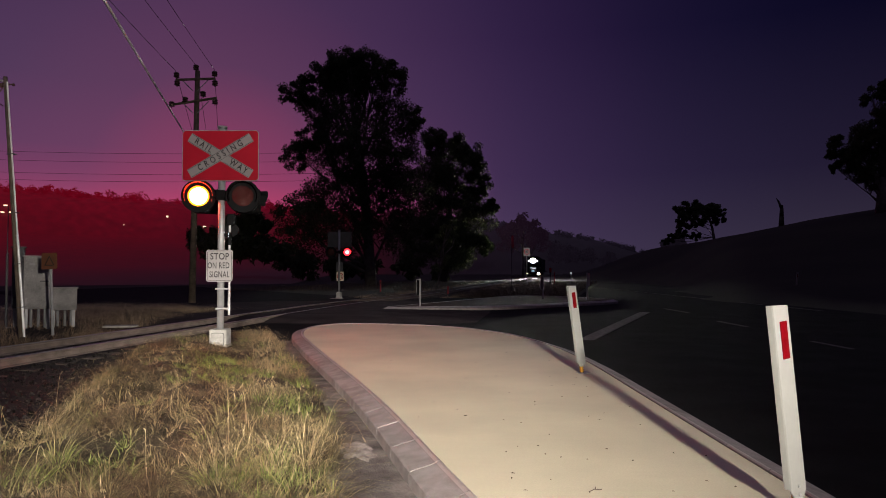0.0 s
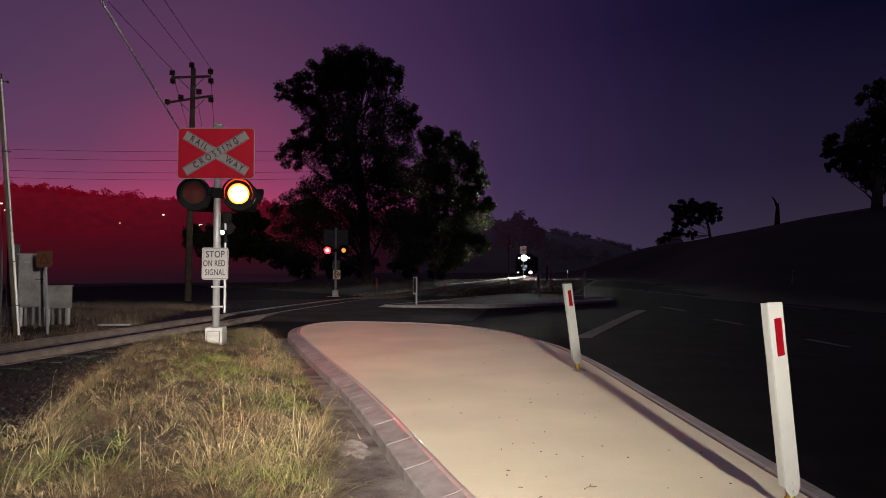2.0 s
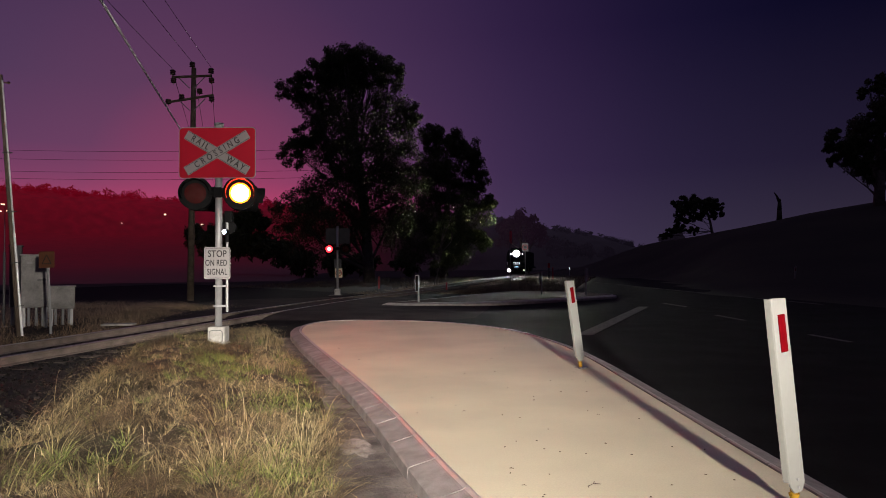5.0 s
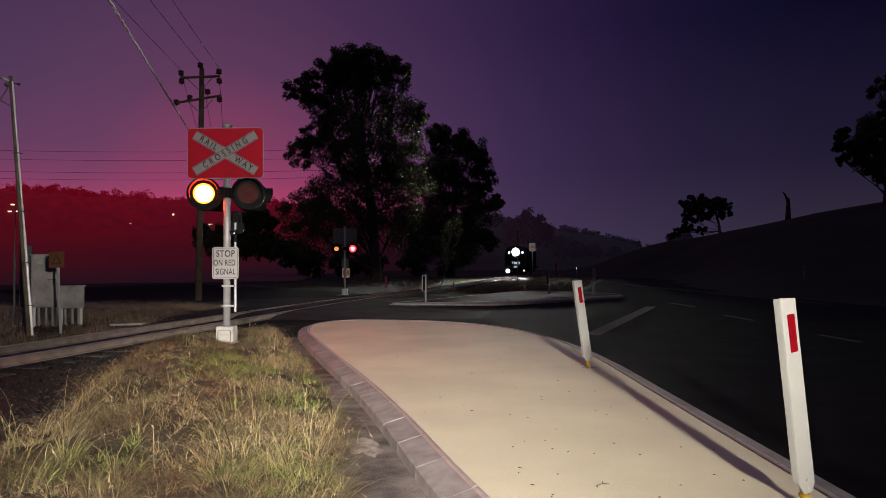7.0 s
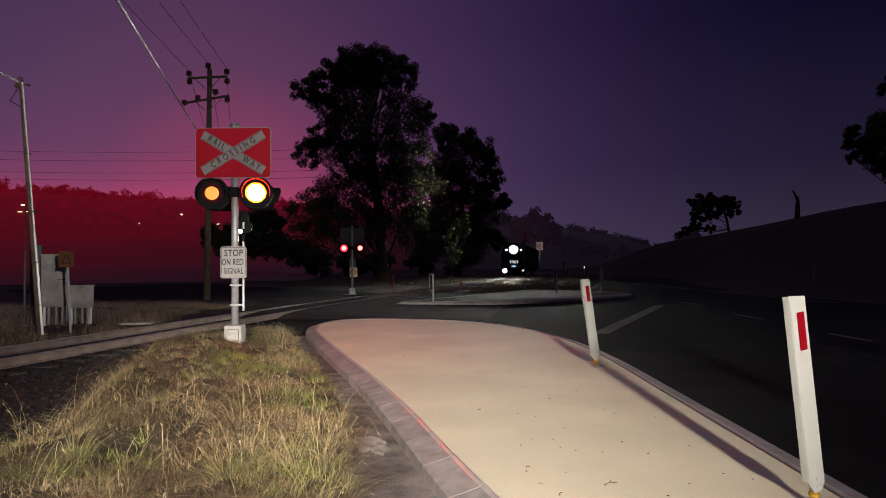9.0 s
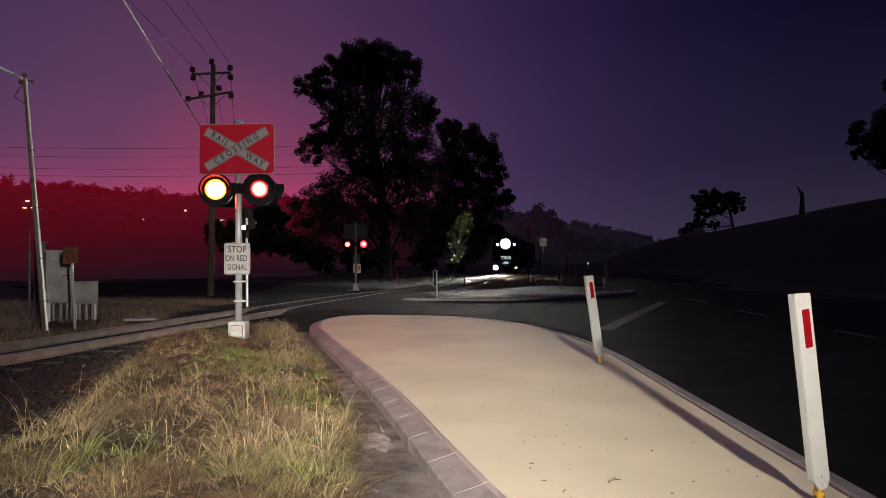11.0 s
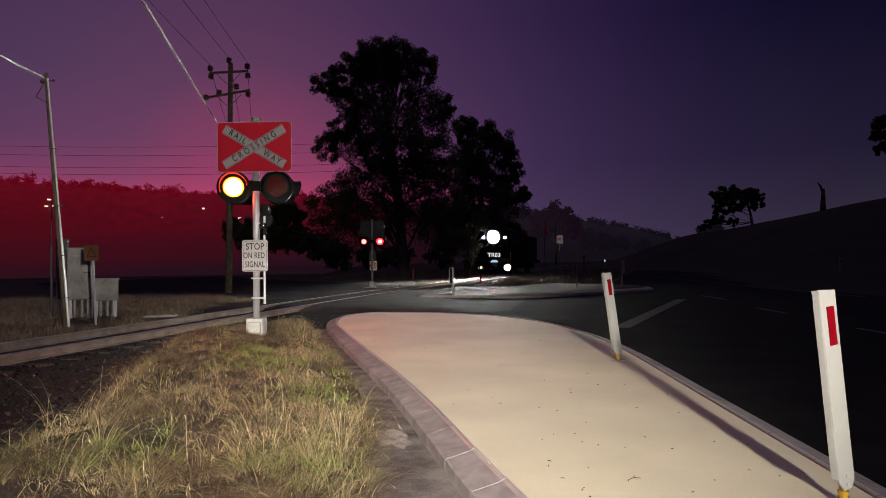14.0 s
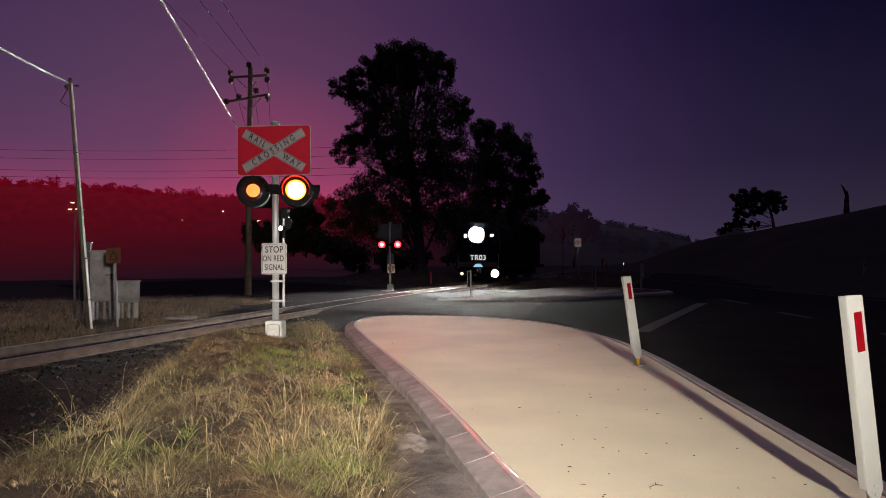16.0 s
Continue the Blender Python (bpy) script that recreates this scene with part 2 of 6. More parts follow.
DARKRED = shader("unlit_red_lens", (0.07, 0.006, 0.006), 0.15, vary=0.3, scale=60, fine=200, bump=0.5, spec=0.25)
LOCOPAINT = shader("locomotive_dark_paint", (0.010, 0.011, 0.013), 0.75, vary=0.15, scale=1.5, fine=40, bump=0.03, spec=0.06)
LOCOBAND = shader("locomotive_nose_band", (0.03, 0.026, 0.02), 0.45, vary=0.2)
GLASSDARK = shader("dark_cab_glass", (0.01, 0.011, 0.013), 0.06, vary=0.1, bump=0, spec=0.6)
LITRED = glowing("lit_red_lens", (1.0, 0.028, 0.012), 390)
LITBACK = glowing("lit_red_lens_back", (1.0, 0.014, 0.010), 420)
# rim and edge glows imitate the bloom round a lit lens
BLOOMRIM = glowing("painted_bloom_rim", (1.0, 0.30, 0.012), 4)
BLOOMEDGE = glowing("painted_bloom_edge", (1.0, 0.012, 0.012), 1.6)
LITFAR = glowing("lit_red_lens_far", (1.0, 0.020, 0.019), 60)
BLOOMFARRIM = glowing("painted_bloom_far_rim", (1.0, 0.02, 0.03), 6)
LITWHITE = glowing("train_headlight_glow", (1.0, 0.97, 0.92), 500)
LITBULB = glowing("train_sealed_beam_glow", (1.0, 0.97, 0.92), 105000)
LITDITCH = glowing("ditch_light_glow", (1.0, 0.90, 0.74), 180)
LITFADE = glowing("fading_red_lens", (1.0, 0.55, 0.50), 1.5)
LITAMBER = glowing("amber_filament_glow", (1.0, 0.36, 0.06), 1.0)
LITHALF = glowing("half_lit_ditch_light", (1.0, 0.74, 0.42), 9)
EMBER = glowing("cooling_filament_glow", (1.0, 0.80, 0.62), 2.0)
BLUEPLATE = glowing("blue_plate_glow", (0.55, 0.80, 1.0), 0.55)
LITMARK = glowing("marker_light_glow", (0.85, 0.92, 1.0), 18)
SIGNGLOW = glowing("reflected_light_number", (0.95, 0.97, 1.0), 0.75)
LITBLUE = glowing("indicator_glow", (0.80, 0.88, 1.0), 10)
LITPALE = glowing("reflector_glow", (0.95, 0.97, 1.0), 0.9)
LITHOUSE = glowing("house_window_glow", (1.0, 0.78, 0.5), 1.6)
LEAF = leafy("eucalypt_leaf", (0.045, 0.055, 0.026), (0.12, 0.135, 0.065), through_light=0.4)
FRESHLEAF = leafy("sapling_leaf", (0.08, 0.10, 0.04), (0.20, 0.22, 0.10), through_light=0.3)
MAT = leafy("dry_grass_mat", (0.010, 0.008, 0.006), (0.19, 0.145, 0.09))
LITTER = shader("dry_brown_leaf", (0.12, 0.07, 0.035), 0.8, vary=0.4, scale=30, object_random=0.4)
STRAW = leafy("seed_stalk", (0.30, 0.24, 0.13), (0.70, 0.58, 0.36))
GREENTUFT = leafy("green_tuft", (0.03, 0.045, 0.012), (0.31, 0.36, 0.11))
LEANSTALK = leafy("leaning_stalk", (0.14, 0.12, 0.05), (0.46, 0.40, 0.20))
TANGLE = leafy("tangled_grass", (0.03, 0.024, 0.012), (0.42, 0.35, 0.18))
DRYTUFT = leafy("dry_tuft", (0.012, 0.009, 0.006), (0.46, 0.36, 0.21))
DRYGRASS = leafy("dry_grass", (0.09, 0.062, 0.038), (0.66, 0.49, 0.31))

# ---- mesh helpers ----


def mesh_object(name, bm, mat, parent=None):
    me = bpy.data.meshes.new(name)
    bm.to_mesh(me)
    bm.free()
    for m in (mat if isinstance(mat, (list, tuple)) else [mat]):
        me.materials.append(m)
    ob = new(name, me)
    if parent is not None:
        ob.parent = parent
    return ob


def part(name, bm, mat, parent, label=""):
    return tagged(mesh_object(name, bm, mat, parent), label)


def thing(name, x, y, z, rz=0, label="", category="", group="", kind="", rx=0, ry=0):
    ob = new(name)
    ob.empty_display_size = 0.1
    ob.matrix_basis = pose(x, y, z, rx, ry, rz)
    return tagged(ob, label, category, group, kind)


def box(bm, size, at=(0, 0, 0), m=None, bevel=0.0):
    got = bmesh.ops.create_cube(bm, size=1, matrix=(m or Matrix()) @ Matrix.Translation(at) @ Matrix.Diagonal((*size, 1)))
    if bevel:
        es = {e for v in got["verts"] for e in v.link_edges}
        bmesh.ops.bevel(bm, geom=list(es), offset=bevel, segments=2, affect="EDGES", profile=0.6)
    return bm


def tube(bm, a, b, r0, r1=None, seg=12, caps=True):
    a, b = Vector(a), Vector(b)
    r1 = r0 if r1 is None else r1
    turn = (b - a).to_track_quat("Z", "Y").to_matrix().to_4x4()
    bmesh.ops.create_cone(bm, cap_ends=caps, segments=seg, radius1=r0, radius2=r1, depth=(b - a).length, matrix=Matrix.Translation((a + b) / 2) @ turn)
    return bm


def smooth(ob):
    for p in ob.data.polygons:
        p.use_smooth = True
    return ob


def plate(bm, w, h, d, r, m=None, seg=5):
    """A rounded plate in the xz plane, w by h, d thick towards -y."""
    pts = []
    for cx, cz, a0 in ((w / 2 - r, h / 2 - r, 0), (-w / 2 + r, h / 2 - r, 90), (-w / 2 + r, -h / 2 + r, 180), (w / 2 - r, -h / 2 + r, 270)):
        for i in range(seg + 1):
            a = radians(a0 + 90 * i / seg)
            pts.append((cx + r * math.cos(a), cz + r * math.sin(a)))
    m = m or Matrix()
    f = [bm.verts.new(m @ Vector((x, -d / 2, z))) for x, z in pts]
    b = [bm.verts.new(m @ Vector((x, d / 2, z))) for x, z in pts]
    bm.faces.new(f)
    bm.faces.new(b[::-1])
    for i in range(len(pts)):
        j = (i + 1) % len(pts)
        bm.faces.new((f[j], f[i], b[i], b[j]))
    bmesh.ops.recalc_face_normals(bm, faces=bm.faces)
    return bm


def lettering(text, size, mat, parent, m, name="lettering", label="", spacing=1.0, depth=0.001, narrow=0.82, bold=0.012):
    cu = bpy.data.curves.new(name, "FONT")
    cu.body, cu.size, cu.align_x, cu.align_y, cu.extrude, cu.space_character, cu.offset = text, size, "CENTER", "CENTER", depth, spacing, bold * size
    tmp = bpy.data.objects.new(name, cu)
    scene.collection.objects.link(tmp)
    bpy.context.view_layer.update()
    me = bpy.data.meshes.new_from_object(tmp.evaluated_get(bpy.context.evaluated_depsgraph_get()))
    bpy.data.objects.remove(tmp)
    me.materials.clear()
    me.materials.append(mat)
    ob = new(name, me)
    ob.parent = parent
    ob.matrix_basis = m @ pose(0, 0, 0, 90) @ Matrix.Diagonal((narrow, 1, 1, 1))
    return tagged(ob, label)


def curve_at(points, y):
    """Catmull-Rom through (y, x, ...) knots, read at y."""
    ys = [p[0] for p in points]
    i = max(0, min(len(ys) - 2, sum(1 for v in ys if v <= y) - 1))
    p0, p1, p2, p3 = points[max(0, i - 1)], points[i], points[i + 1], points[min(len(points) - 1, i + 2)]
    h = p2[0] - p1[0]
    s = (y - p1[0]) / h
    out = []
    for k in range(1, len(p1)):
        m1 = (p2[k] - p0[k]) / (p2[0] - p0[0]) * h
        m2 = (p3[k] - p1[k]) / (p3[0] - p1[0]) * h
        out.append((2 * s**3 - 3 * s**2 + 1) * p1[k] + (s**3 - 2 * s**2 + s) * m1 + (-2 * s**3 + 3 * s**2) * p2[k] + (s**3 - s**2) * m2)
    return out if len(out) > 1 else out[0]


def closed_curve(knots, per=10):
    """A smooth closed outline through the knots."""
    out, n = [], len(knots)
    for i in range(n):
        p0, p1, p2, p3 = (Vector((*knots[(i + k) % n], 0)) for k in (-1, 0, 1, 2))
        for j in range(per):
            s = j / per
            out.append(0.5 * (2 * p1 + (p2 - p0) * s + (2 * p0 - 5 * p1 + 4 * p2 - p3) * s * s + (3 * p1 - p0 - 3 * p2 + p3) * s**3))
    return out


ROADZ = -0.13
TRACK = [(-60, -18.0, 0.03), (-20, -11.4, 0.03), (10, -6.36, 0.03), (25, -4.05, 0.0), (38, -1.0, 0.0), (70, 5.9, 0.12), (113, 15.1, 0.22), (180, 29.5, 0.25), (260, 46.0, 0.25)]


def sstep(a, b, v):
    s = max(0.0, min(1.0, (v - a) / (b - a)))
    return s * s * (3 - 2 * s)


def terrain(x, y):
    """Flat round the crossing, a wooded ridge in the west and north-west, a grassed rise in the east."""
    z = -0.15
    if y < 15.5:
        dx = x - curve_at(TRACK, max(y, -59))[0]
        z -= 0.26 * sstep(-2.4, -1.2, dx) * sstep(5.2, 3.4, dx) * sstep(15.5, 13.0, y)
    elif 27 < y < 64:
        dx = x - curve_at(TRACK, y)[0]
        z -= 0.13 * sstep(-3.0, -2.0, dx) * sstep(3.2, 2.2, dx) * sstep(28, 31, y) * sstep(64, 50, y)
    d = math.hypot(x, y)
    side = math.degrees(math.atan2(x, max(y, 1e-3)))
    east, near = sstep(9.0, 18.5, side), sstep(16, 24, side)
    z += east * sstep(80 - 52 * near, 138 - 18 * near, d) * (6.0 + 0.4 * near + 4.4 * sstep(19, 36, side)) * (1 + 0.08 * noise.noise((x / 25, y / 25, 3)))
    return z


def ground():
    bm = bmesh.new()
    us = [-1 + i / 70 for i in range(141)]
    xs = [math.copysign(abs(u) ** 2.2 * 700, u) for u in us]
    ys = [-80, -50, -30, -15] + [900 * (j / 90) ** 2 for j in range(91)]
    grid = [[bm.verts.new((x, y, terrain(x, y))) for x in xs] for y in ys]
    for j in range(len(ys) - 1):
        for i in range(len(xs) - 1):
            bm.faces.new((grid[j][i], grid[j][i + 1], grid[j + 1][i + 1], grid[j + 1][i]))
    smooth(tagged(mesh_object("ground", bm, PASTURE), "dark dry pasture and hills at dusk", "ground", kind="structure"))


def road():
    bm = bmesh.new()
    z = ROADZ
    for quad in (((-3.3, -40), (13.6, -40), (13.6, 33.6), (-0.7, 33.6), (-2.3, 29.3), (-3.3, 29.3)), ((6.6, 33.6), (13.6, 33.6), (47, 130), (32, 130)), ((-3.3, 13.6), (-3.3, 33.6), (-24, 62), (-30, 44))):
        bm.faces.new([bm.verts.new((x, y, z)) for x, y in quad])
    bmesh.ops.recalc_face_normals(bm, faces=bm.faces)
    ob = tagged(mesh_object("road", bm, ASPHALT), "worn asphalt road coloured near black as unlit, with faded line markings", "road", kind="structure")
    for pts in (((2.62, 13.1), (2.92, 13.0), (6.75, 21.9), (6.45, 22.0)), ((7.85, 21.7), (7.98, 21.7), (7.98, 24.0), (7.85, 24.0)), ((7.25, 16.2), (7.37, 16.2), (7.4, 18.0), (7.28, 18.0)),
                ((6.95, 11.5), (7.07, 11.5), (7.07, 12.8), (6.95, 12.8)), ((12.7, 22.5), (12.82, 22.5), (12.82, 60), (12.7, 60)), ((-2.6, 20.6), (-0.6, 20.6), (-0.6, 20.72), (-2.6, 20.72))):
        b = bmesh.new()
        top = [b.verts.new((x, y, ROADZ + 0.005)) for x, y in pts]
        low = [b.verts.new((x, y, ROADZ - 0.002)) for x, y in pts]
        b.faces.new(top)
        for i in range(4):
            j = (i + 1) % 4
            b.faces.new((top[j], top[i], low[i], low[j]))
        bmesh.ops.recalc_face_normals(b, faces=b.faces)
        part("line_marking", b, PAINTLINE, ob)


def fill(bm, outline, z):
    vs = [bm.verts.new((p[0], p[1], z)) for p in outline]
    es = [bm.edges.new((vs[i], vs[(i + 1) % len(vs)])) for i in range(len(vs))]
    bmesh.ops.triangle_fill(bm, use_beauty=True, edges=es)
    return vs


ISLAND = [(2.02, -2.6), (1.75, -2.0), (1.0, 1.0), (0.2, 3.55), (-0.41, 5.75), (-0.9, 7.35), (-1.55, 9.3), (-2.2, 11.3), (-2.72, 13.1), (-2.82, 14.5), (-2.35, 15.35), (-1.1, 15.25), (0.2, 14.5), (1.2, 12.95), (1.74, 10.9), (1.91, 8.9), (1.93, 6.5), (1.94, 3.8), (1.97, 1.0), (2.05, -1.6)]
MEDIAN = [(-1.85, 22.6), (-0.5, 22.9), (1.6, 23.3), (4.5, 25.5), (6.6, 27.4), (7.2, 28.6), (6.6, 30.6), (5.2, 32.6), (3.4, 33.0), (1.0, 28.4), (-1.2, 24.0)]


def kerbed_island(name, knots, label, width, stones, mat):
    """A raised concrete slab with a battered kerb of separate stones round it."""
    inner = closed_curve(knots, 12)
    n = len(inner)
    area = sum(inner[i].x * inner[(i + 1) % n].y - inner[(i + 1) % n].x * inner[i].y for i in range(n))
    if area < 0:
        inner.reverse()
    bm = bmesh.new()
    vs = fill(bm, inner, 0.0)
    low = [bm.verts.new((p.x, p.y, ROADZ - 0.05)) for p in inner]
    for i in range(n):
        j = (i + 1) % n
        bm.faces.new((vs[i], vs[j], low[j], low[i]))
    bmesh.ops.recalc_face_normals(bm, faces=bm.faces)
    slab = tagged(mesh_object(name, bm, mat), label, "traffic island", kind="structure")
    # walk round the outline and set the stones
    dist, run = [0.0], 0.0
    for i in range(n):
        run += (inner[(i + 1) % n] - inner[i]).length
        dist.append(run)
    count = max(8, round(run / stones))

    def place(d):
        d %= run
        k = max(i for i in range(n) if dist[i] <= d)
        a, b = inner[k], inner[(k + 1) % n]
        way = (b - a).normalized()
        p = a + way * (d - dist[k])
        return p, Vector((way.y, -way.x, 0))
    for s in range(count):
        bm = bmesh.new()
        rows = []
        gap = 0.005
        for k in range(4):
            d = run * s / count + gap + (run / count - 2 * gap) * k / 3
            p, out = place(d)
            prof = ((0.010, -0.16), (0.010, 0.007), (0.019, 0.014), (0.034, 0.013), (0.050, 0.003), (0.062, -0.003), (width * 0.88, -0.040), (width * 0.92, -0.048), (width * 0.95, -0.16))
            rows.append([bm.verts.new((p.x + out.x * o, p.y + out.y * o, zz)) for o, zz in prof])
        for a, b in zip(rows, rows[1:]):
            for i in range(len(a) - 1):
                bm.faces.new((a[i], a[i + 1], b[i + 1], b[i])).material_index = 1 if 1 <= i <= 3 else 0
        bm.faces.new(rows[0])
        bm.faces.new(rows[-1][::-1])
        bmesh.ops.recalc_face_normals(bm, faces=bm.faces)
        part("kerb_stone", bm, [KERB, KERBTOP], slab)
    bm = bmesh.new()
    prev = None
    first = None
    for s in range(4 * count):
        p, out = place(run * s / (4 * count))
        prof = ((0.018, -0.16), (0.018, -0.004), (0.060, -0.012), (width * 0.87, -0.047), (width * 0.90, -0.055), (width * 0.92, -0.16))
        row = [bm.verts.new((p.x + out.x * o, p.y + out.y * o, zz)) for o, zz in prof]
        if prev:
            for i in range(len(row) - 1):
                bm.faces.new((prev[i], prev[i + 1], row[i + 1], row[i]))
        first, prev = first or row, row
    for i in range(len(first) - 1):
        bm.faces.new((prev[i], prev[i + 1], first[i + 1], first[i]))
    bmesh.ops.recalc_face_normals(bm, faces=bm.faces)
    part("mortar_bed", bm, MORTAR, slab, "pale mortar showing in the kerb joints")
    return slab


VERGE_R = [(-14, 2.6), (-4, 1.6), (0, 0.55), (3.84, -0.55), (6.6, -1.10), (8.6, -1.75), (11.0, -2.55), (12.4, -3.0), (13.4, -3.5)]
VERGE_L = [(-14, -3.0), (-4, -3.0), (0, -3.1), (3.84, -3.35), (5.5, -3.62), (7.6, -4.15), (9.5, -4.6), (11.2, -4.85), (12.4, -4.6), (13.4, -3.9)]


def verge_z(x, y):
    l, r = curve_at(VERGE_L, y), curve_at(VERGE_R, y)
    s = (x - l) / max(r - l, 0.01)
    edge = min(1, 6 * max(0, min(s, 1 - s)))
    low = -0.26 * (1 - sstep(0.0, 0.16, s)) * sstep(13.2, 11.0, y)
    dip = 0.25 * math.exp(-(((x + 3.0) / 0.28) ** 2)) * sstep(4.4, 5.2, y) * sstep(7.6, 6.4, y)
    crest = 0.145 * sstep(0.05, 0.22, s) * sstep(0.75, 0.3, s) * sstep(3.5, 6.0, y) * sstep(12.5, 9, y)
    return -0.14 + low + crest + edge * (0.09 + 0.05 * sstep(4, 10, y)) + (0.055 * noise.noise((x * 1.3, y * 1.3, 0)) + 0.04 * noise.noise((x * 3.1, y * 2.6, 4))) * edge - dip


def verge():
    bm = bmesh.new()
    rows = []
    for j in range(141):
        y = -14 + 16 * j / 20 if j < 20 else 2 + 11.4 * (j - 20) / 120
        l, r = curve_at(VERGE_L, y), curve_at(VERGE_R, y)
        r += 0.06 * noise.noise((0, y * 2.2, 5))
        rows.append([bm.verts.new((l + (r - l) * i / 36, y, verge_z(l + (r - l) * i / 36, y))) for i in range(37)])
    for a, b in zip(rows, rows[1:]):
        for i in range(36):
            bm.faces.new((a[i], a[i + 1], b[i + 1], b[i]))
    smooth(tagged(mesh_object("verge", bm, SOIL), "dry soil verge under rough grass", "verge", kind="structure"))


def blades(name, count, where, size, mat, label, lean=0.5, wide=0.006, segs=3, seed=1, droop=0.5):
    """Tapered bent blades, each a narrow folded strip."""
    rng = random.Random(seed)
    verts, faces = [], []
    for _ in range(count):
        spot = where(rng)
        if not spot:
            continue
        x, y, z, k = spot
        h = rng.uniform(*size) * k
        a = rng.uniform(0, 2 * math.pi)
        lx, ly = math.cos(a), math.sin(a)
        le = rng.uniform(0.1, lean) * h
        w = wide * rng.uniform(0.6, 1.4)
        b0 = len(verts)
        for s in range(segs + 1):
            u = s / segs
            c = le * u * u * (1 + droop * u)
            zz = z + h * (u - droop * 0.35 * u**3)
            ww = w * (1 - 0.85 * u)
            verts.append((x + lx * c - ly * ww, y + ly * c + lx * ww, zz))
            verts.append((x + lx * c + ly * ww, y + ly * c - lx * ww, zz))
        for s in range(segs):
            i = b0 + 2 * s
            faces.append((i, i + 1, i + 3, i + 2))
    me = bpy.data.meshes.new(name)
    me.from_pydata(verts, [], faces)
    me.materials.append(mat)
    return tagged(new(name, me), label, "grass", kind="stuff")


def verge_spot(rng):
    y = 2.4 + 10.9 * rng.random() ** 1.25
    l, r = curve_at(VERGE_L, y), curve_at(VERGE_R, y)
    x = l + (r - l) * rng.random()
    c = noise.noise((x * 2.1, y * 2.1, 9))
    if rng.random() > 0.55 + 1.5 * c:
        return None
    return x, y, verge_z(x, y) - 0.01, max(0.4, 0.8 + 0.9 * c)


GREEN_AT = [(-2.3, 7.6, 0.55), (-1.5, 6.2, 0.4), (-2.9, 8.6, 0.4), (-2.35, 4.2, 0.4), (-1.0, 4.15, 0.35), (-3.2, 4.3, 0.3), (-2.0, 9.3, 0.4)]
EDGE_AT = [(-1.05, 4.4), (-1.3, 5.3), (-0.85, 4.9), (-1.6, 6.5), (-1.5, 4.4), (-2.1, 8.2), (-3.3, 4.6), (-3.4, 5.6), (-3.7, 6.6), (-3.0, 11.6), (-3.3, 12.3), (-2.7, 11.0), (-2.2, 9.4), (-3.9, 7.9), (-4.3, 9.0)]


def tussocks(name, count, pick, blades_each, size, spread, mat, label, seed, wide=0.0021, droop=0.7, flop=(0.3, 1.5)):
    """Rosettes of arching blades, each leaning out of its own root."""
    rng = random.Random(seed)
    verts, faces = [], []
    for _ in range(count):
        spot = pick(rng)
        if not spot:
            continue
        cx, cy, k = spot
        h0 = rng.uniform(*size) * k
        wx, wy = rng.gauss(0, 0.25), rng.gauss(0, 0.25)
        for _ in range(int(blades_each * rng.uniform(0.5, 1.4))):
            a, rr = rng.uniform(0, 2 * math.pi), abs(rng.gauss(0, spread)) * k
            x, y = cx + rr * math.cos(a), cy + rr * math.sin(a)
            z = verge_z(x, y) - 0.01
            h = h0 * rng.uniform(0.45, 1.15)
            out = h * rng.uniform(*flop)
            lx, ly = math.cos(a) * out + wx * h, math.sin(a) * out + wy * h
            sx, sy = -math.sin(a), math.cos(a)
            w = wide * rng.uniform(0.6, 1.5)
            b0 = len(verts)
            for q in range(5):
                u = q / 4
                c = u ** 1.6
                zz = z + h * (u - droop * 0.45 * u**3)
                ww = w * (1 - 0.88 * u)
                verts.append((x + lx * c - sx * ww, y + ly * c - sy * ww, zz))
                verts.append((x + lx * c + sx * ww, y + ly * c + sy * ww, zz))
            for q in range(4):
                i = b0 + 2 * q
                faces.append((i, i + 1, i + 3, i + 2))
    me = bpy.data.meshes.new(name)
    me.from_pydata(verts, [], faces)
    me.materials.append(mat)
    return tagged(new(name, me), label, "grass", kind="stuff")


def on_verge(rng):
    y = 2.6 + 10.6 * rng.random()
    l, r = curve_at(VERGE_L, y), curve_at(VERGE_R, y)
    return l + (r - l) * (0.02 + 0.96 * rng.random()), y


def dry_pick(rng):
    x, y = on_verge(rng)
    if noise.noise((x * 1.1, y * 1.1, 7)) < rng.uniform(-0.45, 0.25):
        return None
    return x, y, rng.uniform(0.6, 1.3)


def green_pick(rng):
    if rng.random() < 0.75:
        x, y, r = rng.choice(GREEN_AT)
        x, y = x + rng.gauss(0, r * 0.6), y + rng.gauss(0, r * 0.6)
    else:
        x, y = on_verge(rng)
    return (x, y, rng.uniform(0.6, 1.2)) if curve_at(VERGE_L, y) < x < curve_at(VERGE_R, y) else None


def edge_pick(rng):
    x, y = rng.choice(EDGE_AT)
    x, y = x + rng.gauss(0, 0.16), y + rng.gauss(0, 0.16)
    return (x, y, rng.uniform(0.7, 1.3)) if x < curve_at(VERGE_R, y) + 0.05 else None


def tangle_pick(rng):
    y = 3.3 + 5.4 * rng.random()
    if rng.random() < 0.65:
        x = curve_at(VERGE_L, y) + abs(rng.gauss(0, 0.35))
    else:
        x = curve_at(VERGE_R, y) - abs(rng.gauss(0, 0.3)) - 0.08
        y = 3.3 + 2.6 * rng.random()
        x = min(x, curve_at(VERGE_R, y) - 0.05)
    return x, y, rng.uniform(0.7, 1.4)


